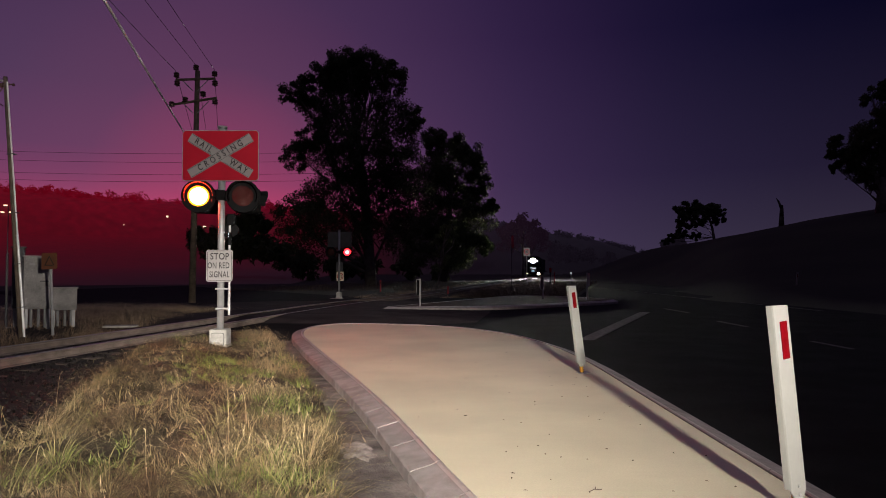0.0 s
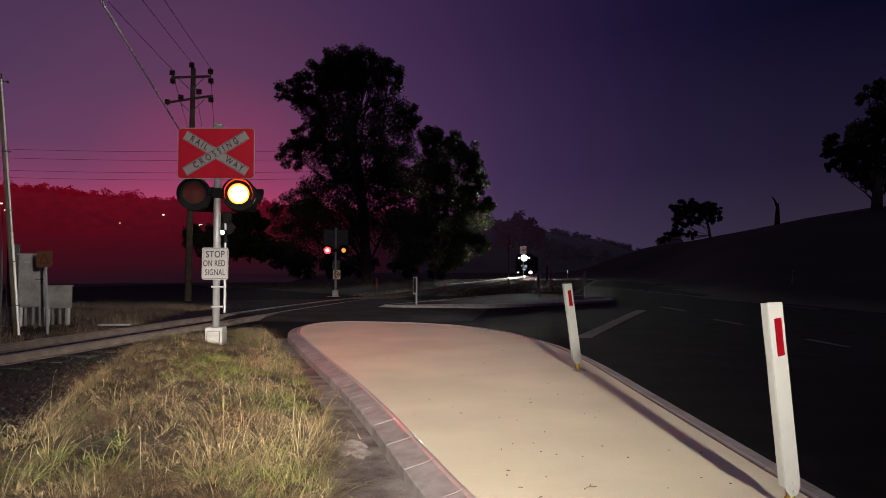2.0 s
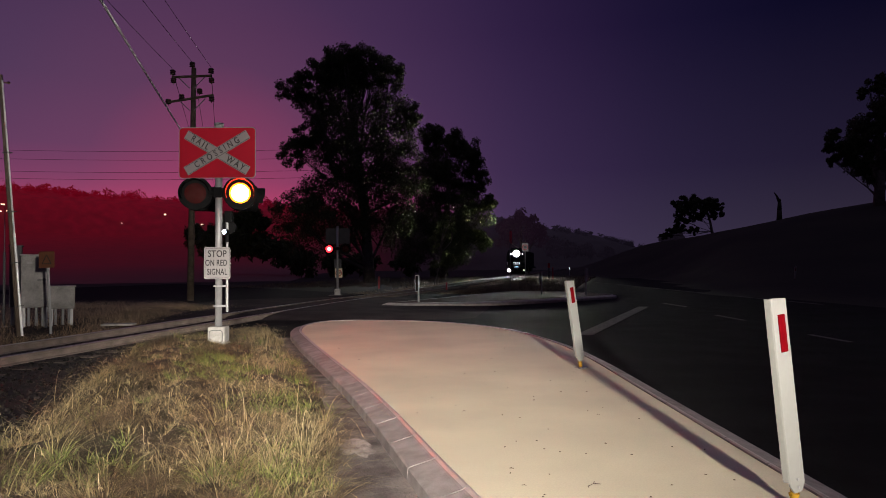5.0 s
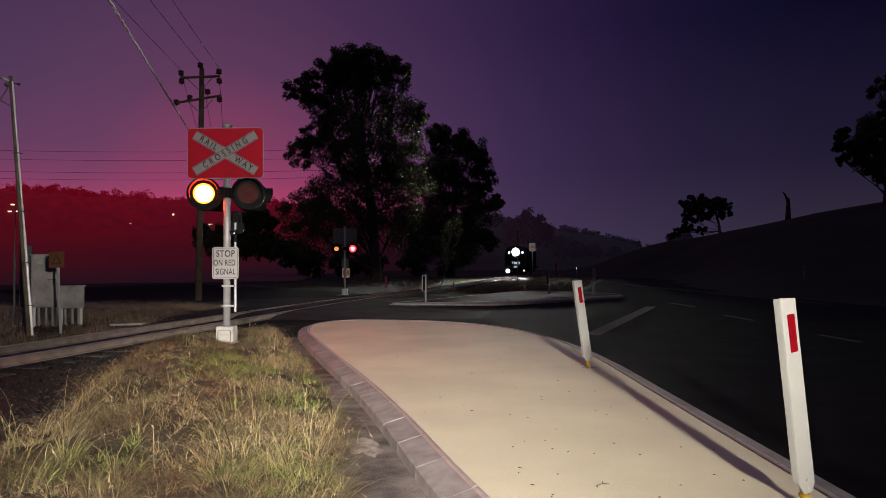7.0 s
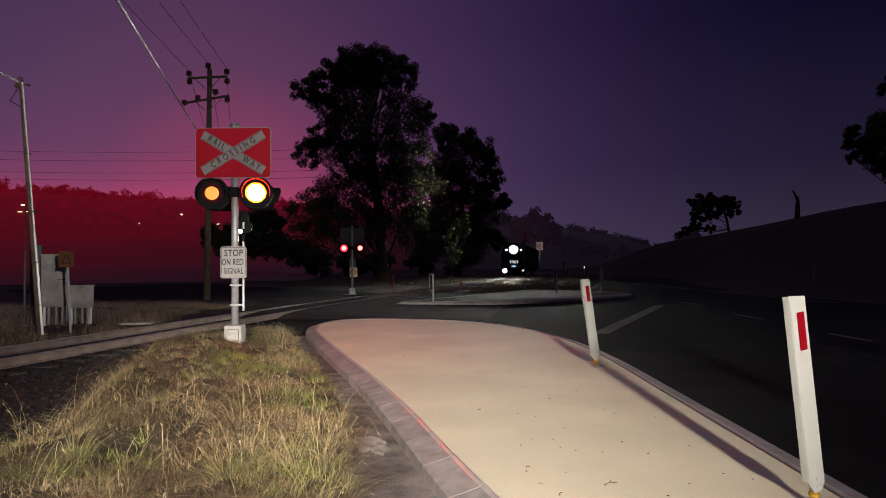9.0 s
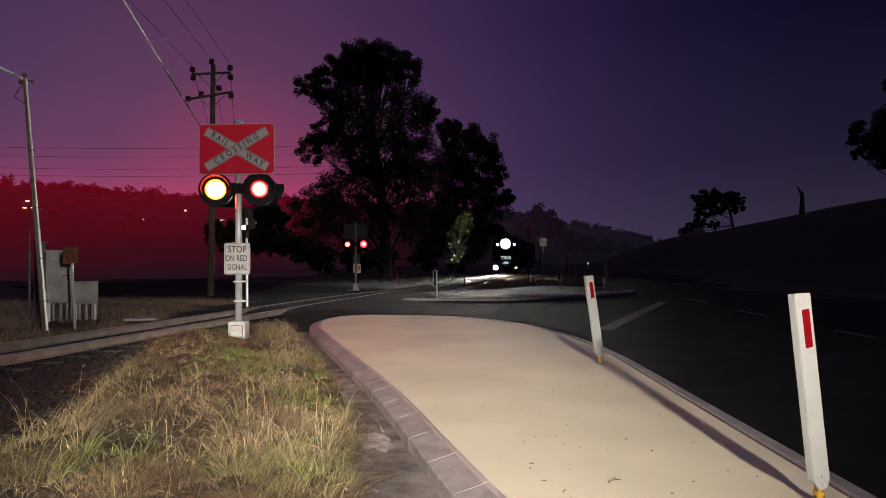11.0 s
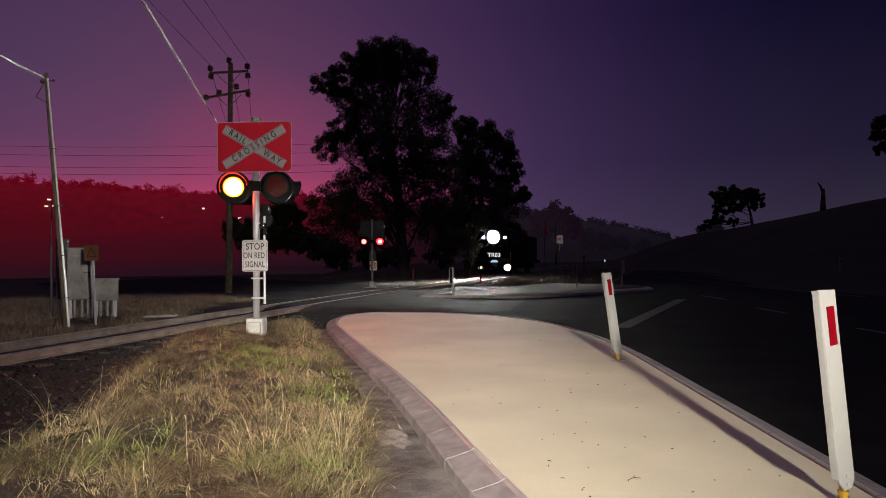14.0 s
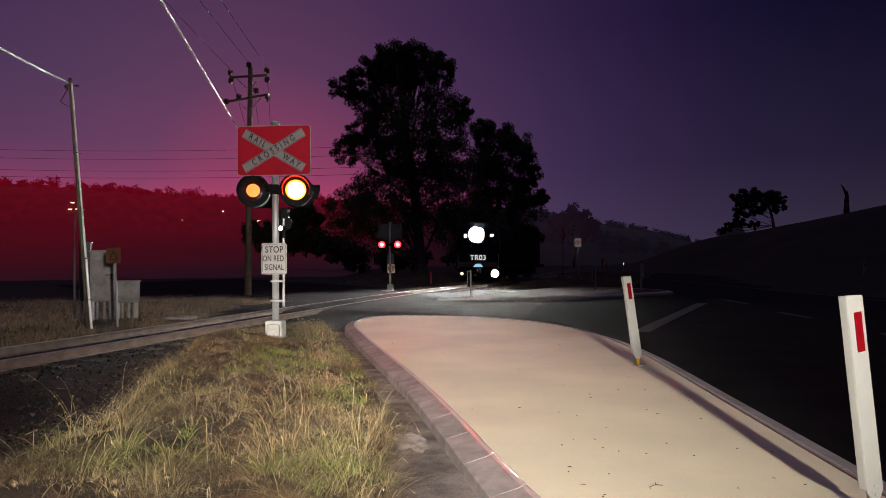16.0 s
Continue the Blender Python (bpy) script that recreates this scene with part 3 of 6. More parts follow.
def seed_stalks():
    """Long thin arching stalks with a drooping seed head."""
    rng = random.Random(15)
    verts, faces = [], []

    def strip(pts, w0, w1, side):
        b0 = len(verts)
        n = len(pts) - 1
        for q, p in enumerate(pts):
            w = w0 + (w1 - w0) * q / n
            verts.append((p[0] - side[0] * w, p[1] - side[1] * w, p[2]))
            verts.append((p[0] + side[0] * w, p[1] + side[1] * w, p[2]))
        for q in range(n):
            i = b0 + 2 * q
            faces.append((i, i + 1, i + 3, i + 2))
    tall = EDGE_AT[:3] + EDGE_AT[6:8]
    for count in range(720):
        long = count < 60
        x, y = rng.choice(tall) if long else rng.choice(EDGE_AT) if rng.random() < 0.65 else on_verge(rng)
        x, y = x + rng.gauss(0, 0.2), y + rng.gauss(0, 0.2)
        if x > curve_at(VERGE_R, y):
            continue
        z = verge_z(x, y)
        h, a = rng.uniform(0.10, 0.33), rng.uniform(0, 2 * math.pi)
        out, bend = h * rng.uniform(0.3, 1.3), rng.uniform(0.25, 0.7)
        if long:
            h, bend = rng.uniform(0.34, 0.60), rng.uniform(0.3, 0.75)
            out = h * rng.uniform(0.4, 1.1)
        pts = []
        for q in range(9):
            u = q / 8
            pts.append((x + math.cos(a) * out * u**1.8, y + math.sin(a) * out * u**1.8, z + h * (u - bend * u**4)))
        side = (-math.sin(a), math.cos(a))
        strip(pts, 0.0017 if long else 0.0013, 0.0008, side)
        tip, pre = Vector(pts[-1]), Vector(pts[-3])
        way = (tip - pre).normalized()
        for q in range(rng.randint(3, 7)):
            p = tip - way * 0.012 * q
            d = (way + Vector((rng.gauss(0, 0.5), rng.gauss(0, 0.5), rng.gauss(-0.2, 0.4)))).normalized() * rng.uniform(0.010, 0.028)
            strip([tuple(p), tuple(p + d * 0.5), tuple(p + d)], 0.0022, 0.0008, side)
    me = bpy.data.meshes.new("seed_stalks")
    me.from_pydata(verts, [], faces)
    me.materials.append(STRAW)
    tagged(new("seed_stalks", me), "long pale dry stalks with drooping seed heads", "grass", kind="stuff")
    verts.clear()
    faces.clear()
    # a bunch of long stalks leaning over from one root, and an arching bunch at the kerb side
    for bx, by, dx, dy, hh, many in ((-2.35, 3.8, 0.16, 0.75, 0.62, 9), (-2.9, 4.5, -0.15, 0.5, 0.42, 7), (-1.15, 4.15, -0.34, 0.05, 0.50, 7), (-1.0, 4.3, 0.28, 0.15, 0.46, 8)):
        for _ in range(many):
            x, y = bx + rng.gauss(0, 0.07), by + rng.gauss(0, 0.07)
            ex, ey = dx + rng.gauss(0, 0.17), dy + rng.gauss(0, 0.2)
            h, z = hh * rng.uniform(0.6, 1.15), verge_z(x, y)
            bend = rng.uniform(0.12, 0.5)
            pts = [(x + ex * u**1.5, y + ey * u**1.5, z + h * (u * 1.15 - bend * u**3.5)) for u in (q / 9 for q in range(10))]
            strip(pts, 0.0013, 0.0007, (0.9, 0.4))
            tip, pre = Vector(pts[-1]), Vector(pts[-3])
            way = (tip - pre).normalized()
            for q in range(rng.randint(3, 6)):
                p = tip - way * 0.014 * q
                d = (way + Vector((rng.gauss(0, 0.4), rng.gauss(0, 0.4), rng.gauss(-0.5, 0.3)))).normalized() * rng.uniform(0.015, 0.04)
                strip([tuple(p), tuple(p + d * 0.5), tuple(p + d)], 0.0018, 0.0007, (0.98, 0.2))
    me = bpy.data.meshes.new("leaning_stalks")
    me.from_pydata(verts, [], faces)
    me.materials.append(LEANSTALK)
    tagged(new("leaning_stalks", me), "bunches of long leaning half-dry grass stalks", "grass", kind="stuff")


def bank_z(o):
    """Height of the low bank beyond the track, o metres west of the track's middle."""
    return -0.20 + 0.20 * sstep(1.7, 3.0, o) * sstep(15.5, 10.5, o)


def track_bank():
    bm = bmesh.new()
    rows = []
    for j in range(49):
        y = 1 + 0.5 * j
        end = sstep(1, 4, y) * sstep(25, 21, y)
        mid = curve_at(TRACK, y)[0]
        rows.append([bm.verts.new((mid - o, y, -0.20 + (bank_z(o) + 0.20 + 0.03 * noise.noise((o, y, 6)) * sstep(1.7, 3.0, o)) * end)) for o in [1.6 + 0.35 * i for i in range(41)]])
    for a, b in zip(rows, rows[1:]):
        for i in range(40):
            bm.faces.new((a[i], b[i], b[i + 1], a[i + 1]))
    bmesh.ops.recalc_face_normals(bm, faces=bm.faces)
    smooth(tagged(mesh_object("track_bank", bm, SOIL), "low earth bank beside the railway track", "bank", kind="structure"))


def far_grass_spot(rng):
    y = 7 + 20 * rng.random()
    x = curve_at(TRACK, y)[0] - 1.9 - 9 * rng.random() ** 1.5
    if noise.noise((x * 0.9, y * 0.9, 2)) < rng.uniform(-0.5, 0.2) or (x + 3.3) > -0.72 * (y - 22) - 4.5 and y > 22:
        return None
    return x, y, -0.21 + (bank_z(curve_at(TRACK, y)[0] - x) + 0.20) * sstep(25, 21, y), 1 + 0.6 * noise.noise((x, y, 3))


def track_grass_spot(rng):
    y = 33.8 + 32 * rng.random() ** 1.5
    p, way = track_frame(y)
    if rng.random() < 0.3:
        o = -1.1 - 2.2 * rng.random() ** 1.6
    else:
        o = 1.0 + 0.9 * sstep(48, 40, y) + 6.0 * rng.random() ** 1.3
    x = p.x + o
    if noise.noise((x * 1.1, y * 0.6, 5)) < rng.uniform(-0.4, 0.3):
        return None
    return x, y, min(p.z - 0.2 - 0.03 * abs(o), terrain(x, y) + 0.0) if abs(o) > 2 else p.z - 0.26, 1.0 + 0.5 * noise.noise((x, y, 8))


def rough_spot(rng):
    y = 33.9 + 50 * rng.random() ** 1.6
    left, edge = curve_at(TRACK, y)[0] + 1.3 + 0.8 * sstep(48, 40, y), 6.3 + 0.26 * (y - 33.6)
    x = left + (edge - left) * rng.random()
    if y > 46 and rng.random() < 0.5:
        x = left - 4.5 - 14 * rng.random() ** 1.4
    if noise.noise((x * 0.8, y * 0.5, 11)) < rng.uniform(-0.45, 0.25):
        return None
    return x, y, terrain(x, y) - 0.03, 1.0 + 0.7 * noise.noise((x * 1.3, y * 0.8, 14))


def grass():
    blades("grass_mat", 170000, verge_spot, (0.03, 0.12), MAT, "short dry brown grass covering the verge", lean=2.2, wide=0.0014, segs=3, seed=2)
    tussocks("dry_tussocks", 3400, dry_pick, 24, (0.035, 0.11), 0.042, DRYTUFT, "dry straw-coloured tussocks", 3)
    tussocks("green_tussocks", 300, green_pick, 40, (0.07, 0.18), 0.05, GREENTUFT, "low green tussocks among the dry grass", 4, wide=0.0026)
    tussocks("edge_tussocks", 150, edge_pick, 30, (0.14, 0.30), 0.06, DRYTUFT, "tall dry tussocks along the verge edges", 5, wide=0.0022, droop=0.9)
    tussocks("tangled_grass", 260, tangle_pick, 30, (0.13, 0.26), 0.07, TANGLE, "long tangled grass flopping over the verge edge", 8, wide=0.0019, droop=1.25, flop=(0.9, 2.4))
    seed_stalks()
    blades("lineside_grass", 70000, far_grass_spot, (0.05, 0.27), DRYGRASS, "dry brown grass beside the railway", lean=2.6, wide=0.0030, seed=6)
    blades("trackside_grass", 34000, track_grass_spot, (0.08, 0.34), DRYGRASS, "short dry grass along the rails beyond the crossing", lean=1.4, wide=0.005, seed=9)
    blades("rough_grass", 62000, rough_spot, (0.12, 0.46), MAT, "rough dark grass between the railway and the road", lean=0.9, wide=0.006, seed=10)


def leaf_litter():
    """Small dry leaves and twigs scattered on the island."""
    rng = random.Random(31)
    for k in range(66):
        y = 3.4 + 8.5 * rng.random() ** 1.3
        left = curve_at([(1.0, 1.0), (3.55, 0.2), (7.35, -0.9), (11.3, -2.2), (13.1, -2.6)], y)
        x = left + 0.15 + (1.7 - left) * rng.random()
        bm = bmesh.new()
        L, W = rng.uniform(0.006, 0.016), rng.uniform(0.003, 0.007)
        top = [bm.verts.new((u * L, w * W, h)) for u, w, h in ((-1, 0, 0.0025), (-0.2, 1, 0.005), (1, 0.1, 0.003), (-0.1, -1, 0.004))]
        low = [bm.verts.new((v.co.x, v.co.y, v.co.z - 0.002)) for v in top]
        bm.faces.new(top)
        bm.faces.new(low[::-1])
        for i in range(4):
            j = (i + 1) % 4
            bm.faces.new((top[j], top[i], low[i], low[j]))
        bmesh.ops.recalc_face_normals(bm, faces=bm.faces)
        ob = tagged(mesh_object("fallen_leaf", bm, LITTER), "small dark dry leaf lying on the concrete", "leaf", "fallen leaves")
        ob.matrix_basis = pose(x, y, 0.0, 0, 0, rng.uniform(0, 360))
    tw = thing("twig", 0.83, 3.68, 0.004, 20, "curled dry twig with a leaf lying on the concrete", "twig")
    bm = bmesh.new()
    for a, b in (((-0.042, 0, 0.004), (0.0, 0.010, 0.010)), ((0.0, 0.010, 0.010), (0.038, 0.0, 0.006)), ((0.0, 0.010, 0.010), (0.02, 0.036, 0.012)), ((-0.042, 0, 0.004), (-0.05, -0.02, 0.004))):
        tube(bm, a, b, 0.0026, 0.0018, 6)
    part("stem", bm, TIMBER, tw)


def gutter_strip():
    """Gravelly asphalt between the verge and the kerb, the beam's light put into its paler colour."""
    bm = bmesh.new()
    rows = []
    knots = [(-4, 2.0), (1.0, 0.90), (3.55, 0.08), (5.75, -0.55), (7.35, -1.05), (9.3, -1.70), (11.3, -2.36), (13.2, -2.95)]
    for k in range(60):
        y = -3.5 + 16.4 * k / 59
        a, b = curve_at(VERGE_R, y) - 0.3, curve_at(knots, y)
        rows.append([bm.verts.new((a + (b - a) * i / 4, y, ROADZ + 0.006 + 0.006 * noise.noise((i * 0.7, y * 3, 4)))) for i in range(5)])
    for p, q in zip(rows, rows[1:]):
        for i in range(4):
            bm.faces.new((p[i], p[i + 1], q[i + 1], q[i]))
    tagged(mesh_object("gutter_strip", bm, LITASPHALT), "gravelly asphalt strip along the kerb, beam light in its colour", "road edge", kind="structure")


def spilled_concrete():
    """A broken crust of spilled concrete, thin at its ragged edge."""
    bm = bmesh.new()
    n, rows = 40, []
    for k in range(9):
        q = k / 8
        row = []
        for i in range(n):
            a = 2 * math.pi * i / n
            r = q * (0.92 + 0.45 * noise.noise((math.cos(a) * 2.4, math.sin(a) * 2.4, 2)) + 0.22 * noise.noise((math.cos(a) * 9, math.sin(a) * 9, 5)))
            x, y = -0.64 + 0.16 * r * math.cos(a) - 0.08 * r * math.sin(a), 5.0 + 0.32 * r * math.sin(a)
            z = ROADZ + 0.016 * (1 - q**3) + 0.012 * noise.noise((x * 11, y * 11, 1)) * (1 - q**4) + 0.008 * noise.noise((x * 34, y * 34, 3)) * (1 - q**4) - 0.004 * (k == 8)
            row.append(bm.verts.new((x, y, z)))
        if rows:
            for i in range(n):
                j = (i + 1) % n
                bm.faces.new((rows[-1][i], rows[-1][j], row[j], row[i]))
        rows.append(row)
    bmesh.ops.remove_doubles(bm, verts=rows[0], dist=1e-4)
    bmesh.ops.recalc_face_normals(bm, faces=bm.faces)
    tagged(smooth(mesh_object("concrete_spill", bm, SPILLED)), "pale broken patch of spilled concrete on the asphalt", "concrete patch", kind="structure")


# ---- railway ----
GAUGE = 1.12


def track_frame(y):
    x, z = curve_at(TRACK, y)
    x2, _ = curve_at(TRACK, y + 0.5)
    return Vector((x, y, z)), Vector((x2 - x, 0.5, 0)).normalized()


def rail_mesh(side, y0, y1, step):
    bm = bmesh.new()
    prof = ((-0.06, -0.13), (-0.06, -0.12), (-0.012, -0.106), (-0.010, -0.042), (-0.032, -0.03), (-0.033, -0.006), (-0.025, 0.0), (0.025, 0.0), (0.033, -0.006), (0.032, -0.03), (0.010, -0.042), (0.012, -0.106), (0.06, -0.12), (0.06, -0.13))
    prev, y = None, y0
    while y <= y1 + 1e-6:
        p, way = track_frame(y)
        out = Vector((way.y, -way.x, 0))
        row = [bm.verts.new(p + out * (side * GAUGE / 2 + o) + Vector((0, 0, zz))) for o, zz in prof]
        if prev:
            for i in range(len(row) - 1):
                f = bm.faces.new((prev[i], prev[i + 1], row[i + 1], row[i]))
                f.material_index = 1 if i in (5, 6, 7) else 0
        prev = row
        y += step
    bmesh.ops.recalc_face_normals(bm, faces=bm.faces)
    return bm


def railway():
    base = thing("railway_track", 0, 0, 0, label="narrow gauge railway track with rusty rails on timber sleepers", category="railway track", kind="structure")
    for side in (-1, 1):
        part("rail", rail_mesh(side, -40, 250, 1.0), [RUST, RAILTOP], base, "rusty rail with a bright worn head")
    bm = bmesh.new()
    prev = None
    y = -45.0
    while y < 250:
        p, way = track_frame(y)
        out = Vector((way.y, -way.x, 0))
        row = [bm.verts.new((p.x + out.x * o, p.y + out.y * o, p.z + zz)) for o, zz in ((-2.6, -0.26), (-1.5, -0.20), (-0.6, -0.19), (0.6, -0.19), (1.4, -0.20), (2.2, -0.27), (3.4, -0.34 if y < 15.5 else -0.5))]
        if prev:
            for i in range(6):
                bm.faces.new((prev[i], prev[i + 1], row[i + 1], row[i]))
        prev = row
        y += 1.5
    part("ballast_bed", bm, BALLAST, base, "dark gravel ballast bed")
    sl = bmesh.new()
    box(sl, (1.78, 0.22, 0.13), (0, 0, -0.065), bevel=0.012)
    me = bpy.data.meshes.new("sleeper")
    sl.to_mesh(me)
    sl.free()
    me.materials.append(SLEEPER)
    y, rng = 2.0, random.Random(7)
    while y < 118:
        if not 17.5 < y < 29.5:
            p, way = track_frame(y)
            ob = new("sleeper", me)
            ob.parent = base
            ob.matrix_basis = Matrix.Translation(p + Vector((0, 0, -0.178))) @ pose(0, 0, 0, 0, 0, math.degrees(math.atan2(way.y, way.x)) - 90 + rng.uniform(-1.5, 1.5))
        y += 0.62
    # loose stones
    rng = random.Random(8)
    verts, faces = [], []
    for _ in range(24000):
        y = 5 + 40 * rng.random() ** 1.7
        if 16.5 < y < 30:
            continue
        p, way = track_frame(y)
        o = rng.uniform(-2.3, 2.4 if y > 15.5 else 3.3)
        x = p.x + o
        r = rng.uniform(0.006, 0.017) if rng.random() < 0.85 else rng.uniform(0.016, 0.034)
        z = p.z - 0.19 - (0.06 if o < 0 else 0.075) * max(0, abs(o) - 1.4) + r * 0.3
        b0 = len(verts)
        ax = [Vector((rng.gauss(0, 1), rng.gauss(0, 1), rng.gauss(0, 1))).normalized() for _ in range(1)][0]
        q = ax.orthogonal().normalized()
        w = ax.cross(q)
        for d in (ax, -ax, q, -q, w, -w):
            k = r * rng.uniform(0.7, 1.3)
            verts.append((x + d.x * k, y + d.y * k, z + d.z * k))
        for f in ((0, 2, 4), (2, 1, 4), (1, 3, 4), (3, 0, 4), (2, 0, 5), (1, 2, 5), (3, 1, 5), (0, 3, 5)):
            faces.append(tuple(b0 + i for i in f))
    me = bpy.data.meshes.new("ballast_stones")
    me.from_pydata(verts, [], faces)
    me.materials.append(STONE)
    tagged(new("ballast_stones", me), "loose grey ballast stones along the track", "gravel", kind="stuff")
    # the road rises to the rails
    bm = bmesh.new()
    prev = None
    for k in range(14):
        y = 17.0 + 13.0 * k / 13
        p, way = track_frame(y)
        e = sstep(0, 1.5, k) * sstep(13, 11.5, k)
        row = []
        for o, zz in ((-6.0, ROADZ - 0.004), (-4.0, -0.09), (-1.6, -0.02), (-0.64, -0.006), (-0.61, -0.006), (-0.515, -0.05), (0.0, -0.03), (0.515, -0.05), (0.61, -0.006), (0.64, -0.006), (1.6, -0.02), (4.0, -0.09), (6.0, ROADZ - 0.004)):
            row.append(bm.verts.new((p.x + o, y - 0.15 * o, (p.z + zz) * e + (ROADZ - 0.06) * (1 - e))))
        if prev:
            for i in range(len(row) - 1):
                bm.faces.new((prev[i], prev[i + 1], row[i + 1], row[i]))
        prev = row
    tagged(mesh_object("crossing_surface", bm, CROSSASPHALT), "asphalt crossing surface rising to the rails", "level crossing", kind="structure")


# ---- crossing signals ----
FLASHERS = []


def lens_drum(faces, r):
    """A square drum that turns on its upright axis. Each side carries a round domed lens; faces: rings (radius, material slot) for each side."""
    bm = bmesh.new()
    n = 24
    for k, rings in enumerate(faces):
        turn = pose(0, 0, 0, 0, 0, -90 * k)
        prev = None
        for q, slot in rings:
            row = [bm.verts.new(turn @ Vector((r * q * math.cos(2 * math.pi * i / n), -r - 0.022 * (1 - q * q), r * q * math.sin(2 * math.pi * i / n)))) for i in range(n)]
            if prev:
                for i in range(n):
                    bm.faces.new((prev[i], prev[(i + 1) % n], row[(i + 1) % n], row[i])).material_index = slot
            prev = row
        tip = bm.verts.new(turn @ Vector((0, -r - 0.022, 0)))
        for i in range(n):
            bm.faces.new((prev[i], prev[(i + 1) % n], tip)).material_index = rings[-1][1]
    bmesh.ops.recalc_face_normals(bm, faces=bm.faces)
    for f in bm.faces:
        c = f.calc_center_median()
        if f.normal.x * c.x + f.normal.y * c.y < 0:
            f.normal_flip()
    lit = len(bm.faces)
    box(bm, (2 * r - 0.012, 2 * r - 0.012, 2 * r))
    bm.faces.ensure_lookup_table()
    for f in bm.faces[lit:]:
        f.material_index = 3
    return bm


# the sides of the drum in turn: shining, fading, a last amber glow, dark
# outer rings of the shining sides are painted bloom
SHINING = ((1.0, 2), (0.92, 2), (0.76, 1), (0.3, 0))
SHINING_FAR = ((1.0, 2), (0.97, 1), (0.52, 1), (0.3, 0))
FADING = ((1.0, 3), (0.76, 3), (0.62, 2), (0.52, 4), (0.3, 4))
AMBER = ((1.0, 3), (0.60, 3), (0.44, 5), (0.2, 5))
DARK = ((1.0, 3), (0.84, 3), (0.45, 3), (0.3, 3))


def flashing_lamp(parent, x, z, face, lens_r, lit, side, aim=0):
    """A round black target board with a hooded lamp. The lens drum turns to shine, to fade and to go dark."""
    far = lit is LITFAR
    bm = bmesh.new()
    n, outer, inner = 36, lens_r * 1.46, lens_r * 0.92
    prof = ((inner, 0.02), (outer, 0.02), (outer, 0.035), (outer - 0.006, 0.035), (outer - 0.006, 0.34), (outer - 0.06, 0.43), (0.02, 0.45))
    rows = [[bm.verts.new((r * math.cos(2 * math.pi * i / n), y * face, r * math.sin(2 * math.pi * i / n))) for r, y in prof] for i in range(n)]
    for i in range(n):
        a, b = rows[i], rows[(i + 1) % n]
        for k in range(len(prof) - 1):
            bm.faces.new((a[k], a[k + 1], b[k + 1], b[k]))
    bmesh.ops.recalc_face_normals(bm, faces=bm.faces)
    board = part("target_board", bm, BLACK, parent, "round black lamp target board")
    board.matrix_basis = pose(x, 0, z, 0, 0, aim)
    bm = bmesh.new()
    rows = []
    for i in range(15):
        a = radians(-25 + 230 * i / 14)
        deep = 0.12 * (0.45 + 0.55 * max(0, math.sin(a)) ** 0.5)
        rows.append([bm.verts.new((r * math.cos(a), yy * face, r * math.sin(a))) for r, yy in ((lens_r + 0.035, 0.02), (lens_r + 0.045, -deep), (lens_r + 0.039, -deep), (lens_r + 0.029, 0.02))])
    for a, b in zip(rows, rows[1:]):
        for i in range(3):
            bm.faces.new((a[i], a[i + 1], b[i + 1], b[i]))
    bmesh.ops.recalc_face_normals(bm, faces=bm.faces)
    part("hood", bm, BLACK, board, "black sheet metal hood")
    slots = [lit, BLOOMFARRIM if far else BLOOMRIM, BLOOMEDGE, DARKRED, LITFADE, LITAMBER]
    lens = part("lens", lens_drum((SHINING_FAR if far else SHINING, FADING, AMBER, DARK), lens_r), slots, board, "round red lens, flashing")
    FLASHERS.append((lens, pose(0, (lens_r + 0.045) * face, 0), side, 0 if face > 0 else 180))
    return board


def crossbuck(parent, y, z, scale=1.0):
    """Red board with two crossed white boards and their lettering."""
    bm = bmesh.new()
    plate(bm, 1.18, 0.78, 0.006, 0.05)
    board = part("sign_board", bm, SIGNRED, parent, "red board with crossed white boards")
    board.matrix_basis = pose(0, y, z) @ Matrix.Scale(scale, 4)
    bm = bmesh.new()
    for sx, sz in ((1, 1),):
        plate(bm, 1.205, 0.805, 0.004, 0.06)
    edge = part("sign_border", bm, SIGNWHITE, board, "thin white border")
    edge.matrix_basis = pose(0, 0.006, 0)
    ang = math.degrees(math.atan2(0.60, 1.0))
    for k, (a, lift) in enumerate(((ang, 0.0), (-ang, 0.003))):
        bm = bmesh.new()
        plate(bm, 1.13, 0.150, 0.003, 0.004)
        o = part("white_board", bm, SIGNWHITE, board, "white diagonal board")
        o.matrix_basis = pose(0, -0.006 - lift, 0, 0, a, 0)
        if k == 0:
            o.matrix_basis = pose(0, -0.0095, 0, 0, -ang, 0)
            lettering("CROSSING", 0.135, INK, o, pose(0, -0.003, 0), spacing=1.7)
        else:
            o.matrix_basis = pose(0, -0.006, 0, 0, ang, 0)
            lettering("RAIL", 0.135, INK, o, pose(-0.31, -0.003, 0), spacing=1.5)
            lettering("WAY", 0.135, INK, o, pose(0.335, -0.003, 0), spacing=1.5)
        for zz in (-0.064, 0.064):
            for w, xx in (((1.10, 0),) if k == 0 else ((0.46, -0.32), (0.46, 0.32))):
                b = bmesh.new()
                box(b, (w, 0.001, 0.006), (xx, -0.0022, zz))
                part("border_line", b, INK, o)
    return board


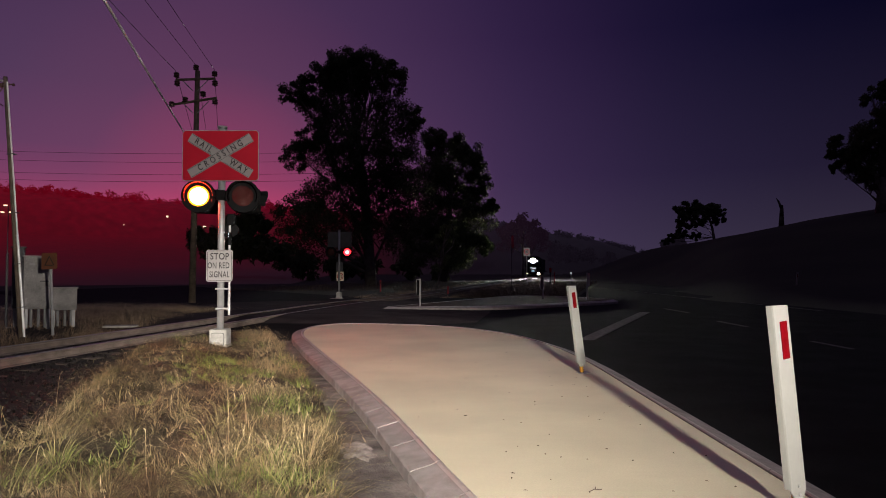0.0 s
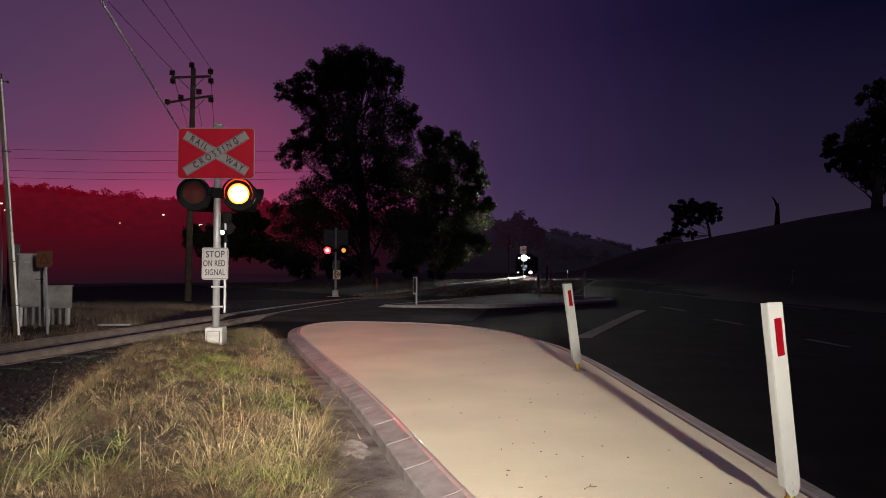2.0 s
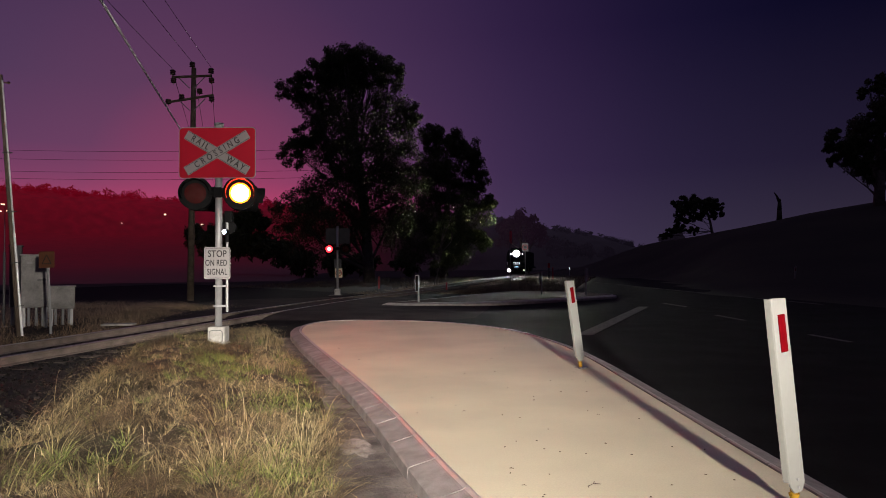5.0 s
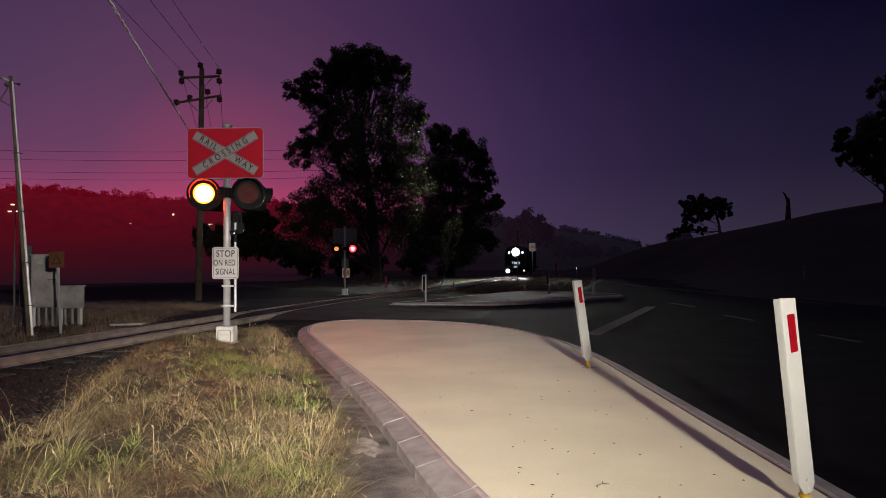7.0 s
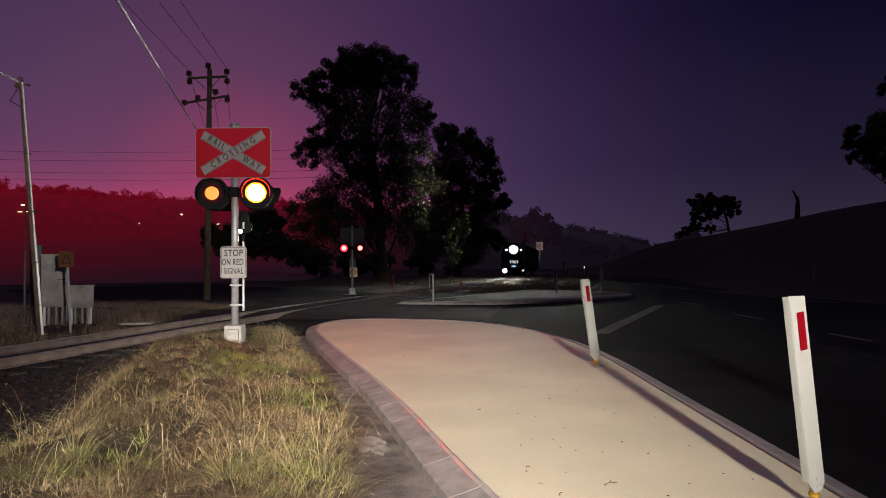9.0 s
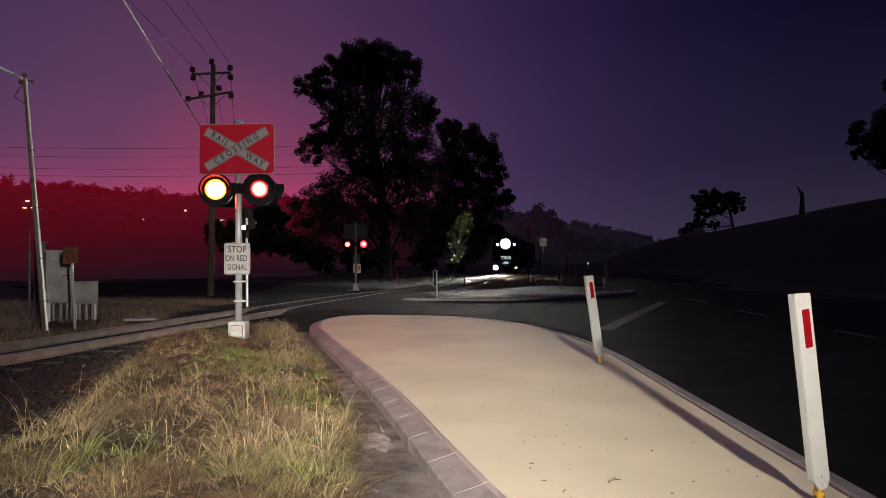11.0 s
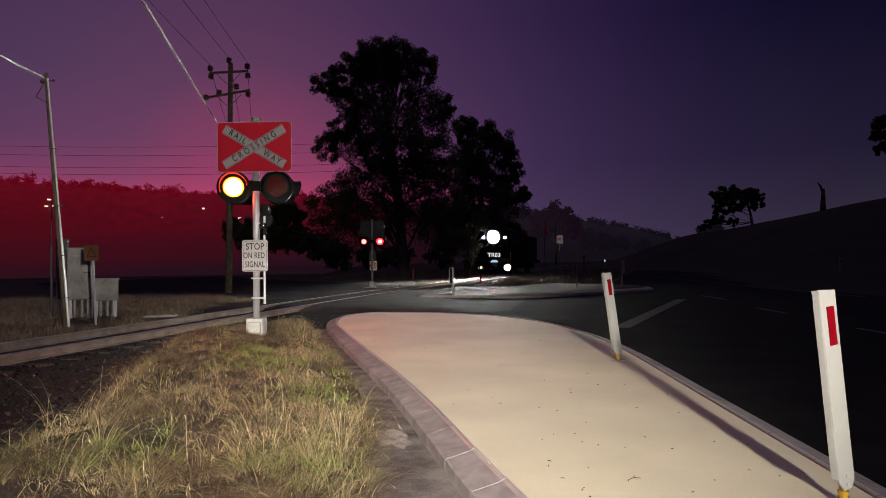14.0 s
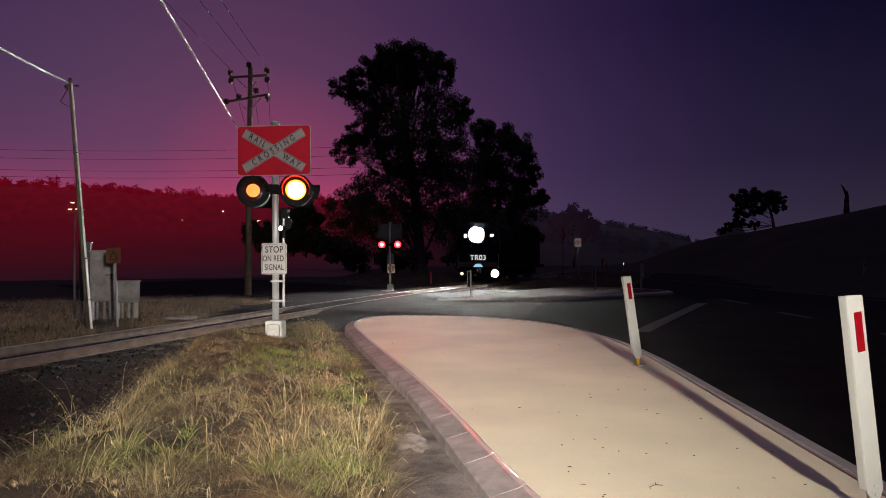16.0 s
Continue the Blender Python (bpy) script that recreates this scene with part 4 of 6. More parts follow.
def crossing_signal(x, y, z, turn, label, lit, sides, near, low=0.0, half=0.35):
    sig = thing("crossing_signal", x, y, z, turn, label, "crossing signal", "signals at the crossing")
    bm = bmesh.new()
    tube(bm, (0, 0.06, 0.25), (0, 0.06, 3.46 - low), 0.055, seg=20)
    tube(bm, (0, 0.06, 3.46 - low), (0, 0.06, 3.50 - low), 0.075, seg=20)
    smooth(part("mast", bm, GALV, sig, "galvanised steel mast"))
    bm = bmesh.new()
    box(bm, (0.27, 0.24, 0.30), (0, 0.06, 0.150), bevel=0.02)
    box(bm, (0.30, 0.28, 0.04), (0, 0.06, 0.03), bevel=0.008)
    foot = part("junction_base", bm, WHITEOLD, sig, "white painted cast junction base")
    bm = bmesh.new()
    plate(bm, 0.19, 0.18, 0.014, 0.03)
    c = part("cover_plate", bm, WHITEOLD, foot)
    c.matrix_basis = pose(0, -0.072, 0.150)
    # dark plate added behind the cover to draw its joint line
    bm = bmesh.new()
    plate(bm, 0.206, 0.196, 0.012, 0.034)
    part("joint_plate", bm, BACKGREY, foot, "dark plate drawing the joint round the cover").matrix_basis = pose(0, -0.066, 0.150)
    for dx in (-0.1, 0.1):
        bm = bmesh.new()
        tube(bm, (dx, -0.08, 0.05), (dx, -0.05, 0.05), 0.012, seg=6)
        part("bolt", bm, GALV, foot)
    bm = bmesh.new()
    box(bm, (0.62, 0.46, 0.12), (-0.10, 0.04, -0.055), bevel=0.015)
    part("footing", bm, KERB, sig, "concrete footing")
    bm = bmesh.new()
    tube(bm, (0.19 - half, 0.06, 2.40 - low), (half - 0.19, 0.06, 2.40 - low), 0.03, seg=10)
    box(bm, (0.14, 0.15, 0.16), (0, 0.06, 2.40 - low), bevel=0.015)
    if near:
        box(bm, (0.07, 0.54, 0.07), (0, 0.28, 2.40), bevel=0.01)
        box(bm, (0.50, 0.05, 0.05), (0, 0.53, 2.40), bevel=0.01)
    part("lamp_arm", bm, BLACK, sig, "black cross arm")
    for dx, s in ((-half, sides[0]), (half, sides[1])):
        # lenses made wider than real ones to take in the bloom
        flashing_lamp(sig, dx, 2.39 - low, 1, 0.178 if near else 0.185, lit, s, 15 if near else 6)
        if near:
            back = flashing_lamp(sig, dx, 2.39, -1, 0.15, LITBACK, s, -60)
            back.location.y = 0.96
    if near:
        crossbuck(sig, -0.02, 3.02)
    else:
        bm = bmesh.new()
        plate(bm, 1.18, 0.78, 0.012, 0.05)
        box(bm, (1.0, 0.03, 0.04), (0, -0.02, 0.2))
        box(bm, (1.0, 0.03, 0.04), (0, -0.02, -0.2))
        part("sign_back", bm, BACKGREY, sig, "plain grey back of the crossing board").matrix_basis = pose(0, 0.14, 3.02 - low)
    if near:
        bm = bmesh.new()
        plate(bm, 0.405, 0.50, 0.004, 0.035)
        s = part("stop_sign_panel", bm, SIGNWHITE, sig, "white panel with black lettering")
        s.matrix_basis = pose(0, -0.01, 1.29, 0, 0, 4)
        for text, xx, zz in (("STOP", 0, 0.142), ("ON", -0.112, 0.0), ("RED", 0.072, 0.0), ("SIGNAL", 0, -0.140)):
            lettering(text, 0.145 if text == "STOP" else 0.132, INK, s, pose(xx, -0.004, zz), spacing=1.06, narrow=0.80 if text == "STOP" else 0.66)
        for w, h, xx, zz in ((0.355, 0.006, 0, 0.232), (0.355, 0.006, 0, -0.232), (0.006, 0.44, -0.185, 0), (0.006, 0.44, 0.185, 0)):
            b = bmesh.new()
            box(b, (w, 0.001, h), (xx, -0.0028, zz))
            part("border_line", b, INK, s)
        for zz in (0.62, 0.93):
            bm = bmesh.new()
            tube(bm, (0, 0.06, zz - 0.014), (0, 0.06, zz + 0.014), 0.062, seg=16)
            box(bm, (0.20, 0.03, 0.028), (0.04, 0.0, zz), bevel=0.004)
            part("clamp", bm, GALV, sig, "bright steel clamp")
        bm = bmesh.new()
        tube(bm, (0.12, 0.10, 0.52), (0.12, 0.10, 2.0), 0.022, seg=8)
        part("conduit", bm, GALV, sig, "thin conduit")
        bm = bmesh.new()
        box(bm, (0.11, 0.14, 0.18), (0.14, 0.12, 2.02), bevel=0.015)
        tube(bm, (0.14, 0.12, 1.86), (0.14, 0.26, 1.86), 0.11, 0.09, 18)
        tube(bm, (0.12, 0.1, 1.62), (0.12, 0.1, 1.82), 0.03, seg=10)
        part("bell", bm, BLACK, sig, "black warning bell and bracket")
        bm = bmesh.new()
        tube(bm, (0.115, -0.02, 1.775), (0.115, 0.06, 1.775), 0.045, seg=14)
        ind = part("indicator_housing", bm, BLACK, sig)
        bm = bmesh.new()
        bmesh.ops.create_uvsphere(bm, u_segments=12, v_segments=8, radius=0.035)
        for f in bm.faces:
            f.material_index = 0 if f.calc_center_median().y < 0 else 1
        lamp = part("indicator_lamp", bm, [LITBLUE, BLACK], ind, "small cold white indicator lamp")
        FLASHERS.append((lamp, pose(0.115, -0.035, 1.775), "indicator", 0))
    else:
        bm = bmesh.new()
        plate(bm, 0.37, 0.46, 0.004, 0.03)
        s = part("speed_sign", bm, SIGNPALE, sig, "small warm white speed sign with a red ring")
        s.matrix_basis = pose(0.045, 0.13, 1.08)
        speed_ring(s, 0.16)
        lettering("0", 0.19, INK, s, pose(0.062, -0.005, 0), bold=0.02)
        bm = bmesh.new()
        plate(bm, 0.35, 0.44, 0.006, 0.03)
        part("stop_sign_back", bm, BACKGREY, sig, "plain grey back of the stop panel").matrix_basis = pose(0.01, 0.13, 1.57)
    return sig


def speed_ring(panel, r):
    bm = bmesh.new()
    n = 28
    rows = [[bm.verts.new((rr * math.cos(2 * math.pi * i / n), yy, rr * math.sin(2 * math.pi * i / n))) for rr, yy in ((r, -0.003), (r, -0.005), (r * 0.78, -0.005), (r * 0.78, -0.003))] for i in range(n)]
    for i in range(n):
        a, b = rows[i], rows[(i + 1) % n]
        for k in range(3):
            bm.faces.new((a[k], a[k + 1], b[k + 1], b[k]))
    bmesh.ops.recalc_face_normals(bm, faces=bm.faces)
    part("ring", bm, SIGNRED, panel, "red speed ring")


# ---- roadside things ----


def guide_post(x, y, lean, turn, label, height=0.937):
    gp = thing("guide_post", x, y, 0, turn, label, "guide post", "guide posts on the island", ry=lean)
    bm = bmesh.new()
    w, d, top = 0.106, 0.027, 0.10 + height
    # U-shaped plate with clipped lower corners
    pts = [(-w / 2, 0.13), (-w / 2 + 0.027, 0.085), (w / 2 - 0.027, 0.085), (w / 2, 0.13), (w / 2, top), (-w / 2, top + 0.012)]
    f = [bm.verts.new((px, -0.012, pz)) for px, pz in pts]
    b = [bm.verts.new((px, 0.0, pz)) for px, pz in pts]
    bm.faces.new(f)
    bm.faces.new(b[::-1])
    for i in range(len(pts)):
        j = (i + 1) % len(pts)
        bm.faces.new((f[j], f[i], b[i], b[j]))
    bmesh.ops.recalc_face_normals(bm, faces=bm.faces)
    for sx in (-1, 1):
        ring = [(w / 2 - 0.012, 0.0), (w / 2 + 0.001, -0.008), (w / 2 + 0.006, d), (w / 2 - 0.006, d)]
        lo = [bm.verts.new((sx * px, py, 0.14)) for px, py in ring]
        hi = [bm.verts.new((sx * px, py, top - 0.004 + (0.012 if sx < 0 else 0))) for px, py in ring]
        bm.faces.new(lo)
        bm.faces.new(hi)
        for k in range(4):
            bm.faces.new((lo[k], lo[(k + 1) % 4], hi[(k + 1) % 4], hi[k]))
    bmesh.ops.recalc_face_normals(bm, faces=bm.faces)
    bmesh.ops.bevel(bm, geom=[e for e in bm.edges if e.calc_length() > 0.3], offset=0.003, segments=1, affect="EDGES")
    part("post_blade", bm, WHITE, gp, "white plastic blade, slightly scuffed")
    bm = bmesh.new()
    plate(bm, 0.046, 0.185, 0.004, 0.003, pose(0.004, -0.0145, top - 0.165))
    part("reflector", bm, REFLECT, gp, "red reflector strip")
    bm = bmesh.new()
    tube(bm, (0, 0.016, 0.0), (0, 0.016, 0.15), 0.021, 0.015, 12)
    for zz in (0.03, 0.06):
        tube(bm, (0, 0.016, zz), (0, 0.016, zz + 0.012), 0.025, seg=12)
    part("spring_base", bm, YELLOW, gp, "yellow flexible base")
    bm = bmesh.new()
    box(bm, (0.12, 0.12, 0.012), (0, 0.004, 0.006), bevel=0.003)
    part("base_plate", bm, GALV, gp)
    for zz in (0.11, 0.15):
        bm = bmesh.new()
        tube(bm, (0, -0.017, zz), (0, -0.010, zz), 0.007, seg=8)
        part("bolt", bm, GALV, gp)
    return gp


def sign_back(x, y, h, turn, label, inner=None):
    """A narrow plate on a single post, shaped to look from the camera like a sign edge on."""
    s = thing("median_post", x, y, 0, turn, label, "sign post", "posts on the median")
    bm = bmesh.new()
    tube(bm, (0, 0, 0), (0, 0, h), 0.035, seg=10)
    part("post", bm, GALV, s, "grey steel post")
    bm = bmesh.new()
    plate(bm, 0.115, 0.56, 0.02, 0.015)
    p = part("panel", bm, DULL, s, "weathered grey panel")
    p.matrix_basis = pose(-0.06, -0.045, h - 0.30)
    # dark plate in front of the panel draws its dark inside
    bm = bmesh.new()
    plate(bm, 0.085, 0.525, 0.004, 0.008)
    q = part("panel_dark_face", bm, inner or BLACK, p)
    q.matrix_basis = pose(0, -0.0125, 0)
    return s


def speed_sign(x, y, zc, label):
    s = thing("speed_sign", x, y, -0.13, 0, label, "road sign")
    bm = bmesh.new()
    tube(bm, (0, 0.04, 0), (0, 0.04, zc + 0.5), 0.04, seg=8)
    part("post", bm, GALV, s)
    bm = bmesh.new()
    plate(bm, 0.66, 0.86, 0.006, 0.06)
    p = part("panel", bm, SIGNWHITE, s, "white panel with a red ring")
    p.matrix_basis = pose(0, 0, zc + 0.13)
    speed_ring(p, 0.29)
    lettering("80", 0.36, INK, p, pose(0, -0.005, 0), bold=0.02)


def edge_on_sign(x, y, h, label):
    s = thing("red_sign", x, y, -0.13, 74, label, "road sign")
    bm = bmesh.new()
    tube(bm, (0, 0.05, 0), (0, 0.05, h), 0.024, seg=8)
    part("post", bm, BACKGREY, s)
    bm = bmesh.new()
    plate(bm, 0.75, 0.75, 0.006, 0.2)
    p = part("panel", bm, SIGNRED, s, "red panel turned away")
    p.matrix_basis = pose(0, 0, h - 0.36)


def road_marker(x, y, label):
    s = thing("marker_post", x, y, -0.13, 0, label, "marker post")
    bm = bmesh.new()
    box(bm, (0.16, 0.03, 1.70), (0, 0, 0.85), bevel=0.008)
    part("blade", bm, BACKGREY, s)
    bm = bmesh.new()
    box(bm, (0.24, 0.012, 0.48), (0, -0.024, 1.47), bevel=0.005)
    part("reflector", bm, SIGNRED, s, "red reflective panel")


def marker_post(x, y, z, h, mat, label, lean=0):
    s = thing("marker_post", x, y, z, 0, label, "marker post", ry=lean)
    bm = bmesh.new()
    box(bm, (0.10, 0.03, h), (0, 0, h / 2), bevel=0.006)
    part("blade", bm, mat, s)
    bm = bmesh.new()
    box(bm, (0.05, 0.01, 0.18), (0, -0.022, h - 0.2), bevel=0.002)
    part("reflector", bm, REFLECT, s)


def cabinet(x, y, w, d, h, leg, turn, label, doors=True, paint=None):
    paint = paint or CABINETGREY
    c = thing("signal_cabinet", x, y, -0.01, turn, label, "cabinet", "railway cabinets")
    bm = bmesh.new()
    box(bm, (w, d, h), (0, 0, leg + h / 2), bevel=0.012)
    box(bm, (w + 0.05, d + 0.06, 0.03), (0, 0, leg + h + 0.012), bevel=0.008)
    body = part("body", bm, paint, c, "mottled grey steel housing")
    bm = bmesh.new()
    box(bm, (w - 0.06, 0.018, h - 0.08), (0, -d / 2 - 0.008, leg + h / 2), bevel=0.005)
    door = part("door", bm, paint, c, "flat steel door")
    if doors:
        bm = bmesh.new()
        box(bm, (0.03, 0.04, 0.13), (w / 2 - 0.10, -d / 2 - 0.03, leg + h * 0.5), bevel=0.006)
        box(bm, (0.16, 0.015, 0.025), (w / 2 - 0.14, -d / 2 - 0.04, leg + h * 0.53), bevel=0.004)
        part("handle", bm, BACKGREY, door, "dull steel handle")
        bm = bmesh.new()
        plate(bm, 0.10, 0.05, 0.004, 0.006, pose(-w * 0.2, -d / 2 - 0.02, leg + h * 0.86))
        part("nameplate", bm, SIGNWHITE, door)
    for sx in (-1, 1):
        for sy in (-1, 1):
            bm = bmesh.new()
            box(bm, (0.055, 0.055, leg + 0.02), (sx * (w / 2 - 0.06), sy * (d / 2 - 0.06), leg / 2), bevel=0.004)
            part("leg", bm, GALV, c)
    for dx in (-0.12, 0.02, 0.14):
        if abs(dx) < w / 2 - 0.1:
            bm = bmesh.new()
            tube(bm, (dx, 0.05, 0), (dx, 0.05, leg + 0.01), 0.03, seg=8)
            part("cable_duct", bm, GALV, c)


def warning_sign(x, y):
    s = thing("warning_sign", x, y, -0.01, -4, "orange warning sign on a thin steel post, darkened as unlit", "sign", ry=-3)
    bm = bmesh.new()
    tube(bm, (0, 0.03, 0), (0, 0.03, 1.55), 0.026, seg=10)
    part("post", bm, GALV, s, "thin galvanised post")
    bm = bmesh.new()
    plate(bm, 0.31, 0.31, 0.004, 0.02)
    p = part("panel", bm, ORANGE, s, "orange square panel, dimness put into its colour")
    p.matrix_basis = pose(0.0, -0.005, 1.41, 0, 2)
    for a, b in (((-0.09, -0.08), (0, 0.09)), ((0, 0.09), (0.09, -0.08)), ((-0.09, -0.08), (0.09, -0.08))):
        bm = bmesh.new()
        tube(bm, (a[0], -0.004, a[1]), (b[0], -0.004, b[1]), 0.008, seg=6)
        part("symbol_bar", bm, INK, p)


def aerial():
    a = thing("aerial", -9.30, 14.3, -0.01, 0, "thin grey aerial pole beside the dark cabinet", "aerial")
    bm = bmesh.new()
    tube(bm, (0, 0, 0), (0, 0, 1.6), 0.025, seg=8)
    tube(bm, (0, 0, 1.6), (0.0, 0, 2.6), 0.012, 0.008, 8)
    part("pole", bm, BACKGREY, a)
    bm = bmesh.new()
    box(bm, (0.16, 0.16, 0.02), (0, 0, 0.01), bevel=0.004)
    part("base_plate", bm, GALV, a)


def concrete_slab():
    bm = bmesh.new()
    box(bm, (0.66, 0.30, 0.045), bevel=0.012)
    ob = tagged(mesh_object("concrete_slab", bm, SPILLED), "flat pale concrete slab lying beside the track", "slab")
    ob.matrix_basis = pose(-7.05, 14.7, 0.003, 0, 0, 12)


def stay_pole():
    p = thing("service_pole", -7.77, 12.4, -0.01, 0, "brown timber service pole with a bright conduit, leaning beside the cabinets", "pole", ry=-4.8)
    bm = bmesh.new()
    tube(bm, (0, 0, 0), (0, 0, 4.86), 0.054, 0.036, 16)
    smooth(part("pole", bm, TIMBER, p, "weathered brown timber"))
    bm = bmesh.new()
    tube(bm, (0.068, -0.03, 0), (0.062, -0.03, 1.9), 0.022, seg=10)
    tube(bm, (0.062, -0.03, 1.9), (0.046, -0.03, 4.75), 0.016, seg=10)
    part("cable_guard", bm, PALE, p, "pale cable conduit")
    for z in (0.55, 1.35, 2.3, 3.4):
        bm = bmesh.new()
        box(bm, (0.125, 0.115, 0.014), (0.028, -0.005, z), bevel=0.003)
        part("saddle", bm, BACKGREY, p)
    bm = bmesh.new()
    tube(bm, (-0.05, 0, 4.74), (0.13, 0, 4.70), 0.013, seg=8)
    bmesh.ops.create_uvsphere(bm, u_segments=10, v_segments=6, radius=0.028, matrix=Matrix.Translation((0.14, 0, 4.70)))
    bmesh.ops.create_uvsphere(bm, u_segments=10, v_segments=6, radius=0.045, matrix=Matrix.Translation((-0.07, -0.02, 4.70)))
    tube(bm, (-0.06, 0, 4.66), (-0.20, -0.05, 4.42), 0.010, seg=6)
    tube(bm, (-0.20, -0.05, 4.42), (-0.04, -0.02, 4.30), 0.008, seg=6)
    part("insulator_bracket", bm, CERAMIC, p, "dark insulator bracket")


def power_pole():
    p = thing("power_pole", -10.65, 28.5, -0.15, -6, "tall timber power pole with two cross arms", "power pole")
    bm = bmesh.new()
    tube(bm, (0, 0, 0), (0.12, 0, 9.95), 0.145, 0.10, 16)
    smooth(part("pole", bm, TIMBER, p, "weathered timber pole"))
    for z, w, dz in ((9.55, 1.75, 0), (8.60, 1.9, 0.12)):
        bm = bmesh.new()
        tube(bm, (0.1 - w / 2 - (0.1 if dz else 0), -0.14, z - dz), (0.1 + w / 2, -0.14, z + dz), 0.055, seg=6)
        part("cross_arm", bm, TIMBER, p, "timber cross arm")
        for s in (-1, 1):
            bm = bmesh.new()
            tube(bm, (0.1 + s * 0.6, -0.14, z - 0.02), (0.1 + s * 0.1, -0.14, z - 0.5), 0.018, seg=6)
            part("brace", bm, GALV, p)
    for x, z in ((-0.75, 9.75), (0.12, 10.05), (0.95, 9.75), (-0.72, 9.4), (0.97, 9.35), (-0.35, 8.68), (0.45, 8.9), (-0.95, 8.5), (0.98, 8.55)):
        bm = bmesh.new()
        tube(bm, (x, -0.14, z - 0.16), (x, -0.14, z + 0.02), 0.02, seg=6)
        for k in range(3):
            tube(bm, (x, -0.14, z - 0.08 + 0.07 * k), (x, -0.14, z - 0.03 + 0.07 * k), 0.125, 0.09, 12)
        part("insulator", bm, CERAMIC, p, "dark glazed insulator")


def cable(name, a, b, sag, r, mat, label, group=""):
    bm = bmesh.new()
    a, b = Vector(a), Vector(b)
    n = 18
    pts = [a.lerp(b, i / n) - Vector((0, 0, sag * 4 * (i / n) * (1 - i / n))) for i in range(n + 1)]
    way = (b - a).normalized()
    s = way.cross(Vector((0, 0, 1))).normalized()
    u = s.cross(way)
    rows = [[bm.verts.new(p + (s * math.cos(k * 1.2566) + u * math.sin(k * 1.2566)) * r) for k in range(5)] for p in pts]
    for p, q in zip(rows, rows[1:]):
        for k in range(5):
            bm.faces.new((p[k], p[(k + 1) % 5], q[(k + 1) % 5], q[k]))
    tagged(smooth(mesh_object(name, bm, mat)), label, "cable", group)


def wires():
    for top, end in (((-11.4, 28.3, 9.75), (-4.6, -14, 9.4)), ((-10.55, 28.4, 10.0), (-3.6, -14, 9.6)), ((-9.7, 28.2, 9.75), (-2.6, -14, 9.4))):
        cable("overhead_wire", top, end, 0.5, 0.009, BLACK, "thin dark overhead wire from the power pole", "overhead wires")
        cable("overhead_wire", top, (top[0] - 30, 120, 16), 0.8, 0.012, BLACK, "thin dark overhead wire from the power pole", "overhead wires")
    cable("service_cable", (-10.6, 28.4, 6.4), (-2.13, 0.0, 4.7), 0.02, 0.025, WIRE, "bright bare service cable overhead", "service cables")
    cable("service_cable", (-8.22, 12.4, 4.75), (-5.5, -1.0, 4.75), 0.2, 0.022, WIRE, "bright bare service cable overhead", "service cables")
    for z, y in ((24.5, 130), (22.8, 130), (20.4, 130), (19.0, 130)):
        cable("distant_wire", (-140, y, z + 3), (-20, y, z), 1.5, 0.03, BLACK, "faint distant power line", "distant power lines")


# ---- far skyline ----
SKYLINE = [(-75, 30, 0), (-50, 35, 0), (-34, 36.5, 0), (-24, 34.5, 0), (-16, 33, 0), (-8, 30, 0), (2, 27, 0), (8, 21, 0), (12, 17.5, 0), (15, 13, 0), (18, 8, 0), (24, 7, 0), (40, 8, 0), (75, 10, 0)]


def skyline(side):
    return curve_at(SKYLINE, side)[0] + 1.1 * noise.noise((side * 0.9, 0, 1)) + 0.8 * noise.noise((side * 3.1, 0, 6))


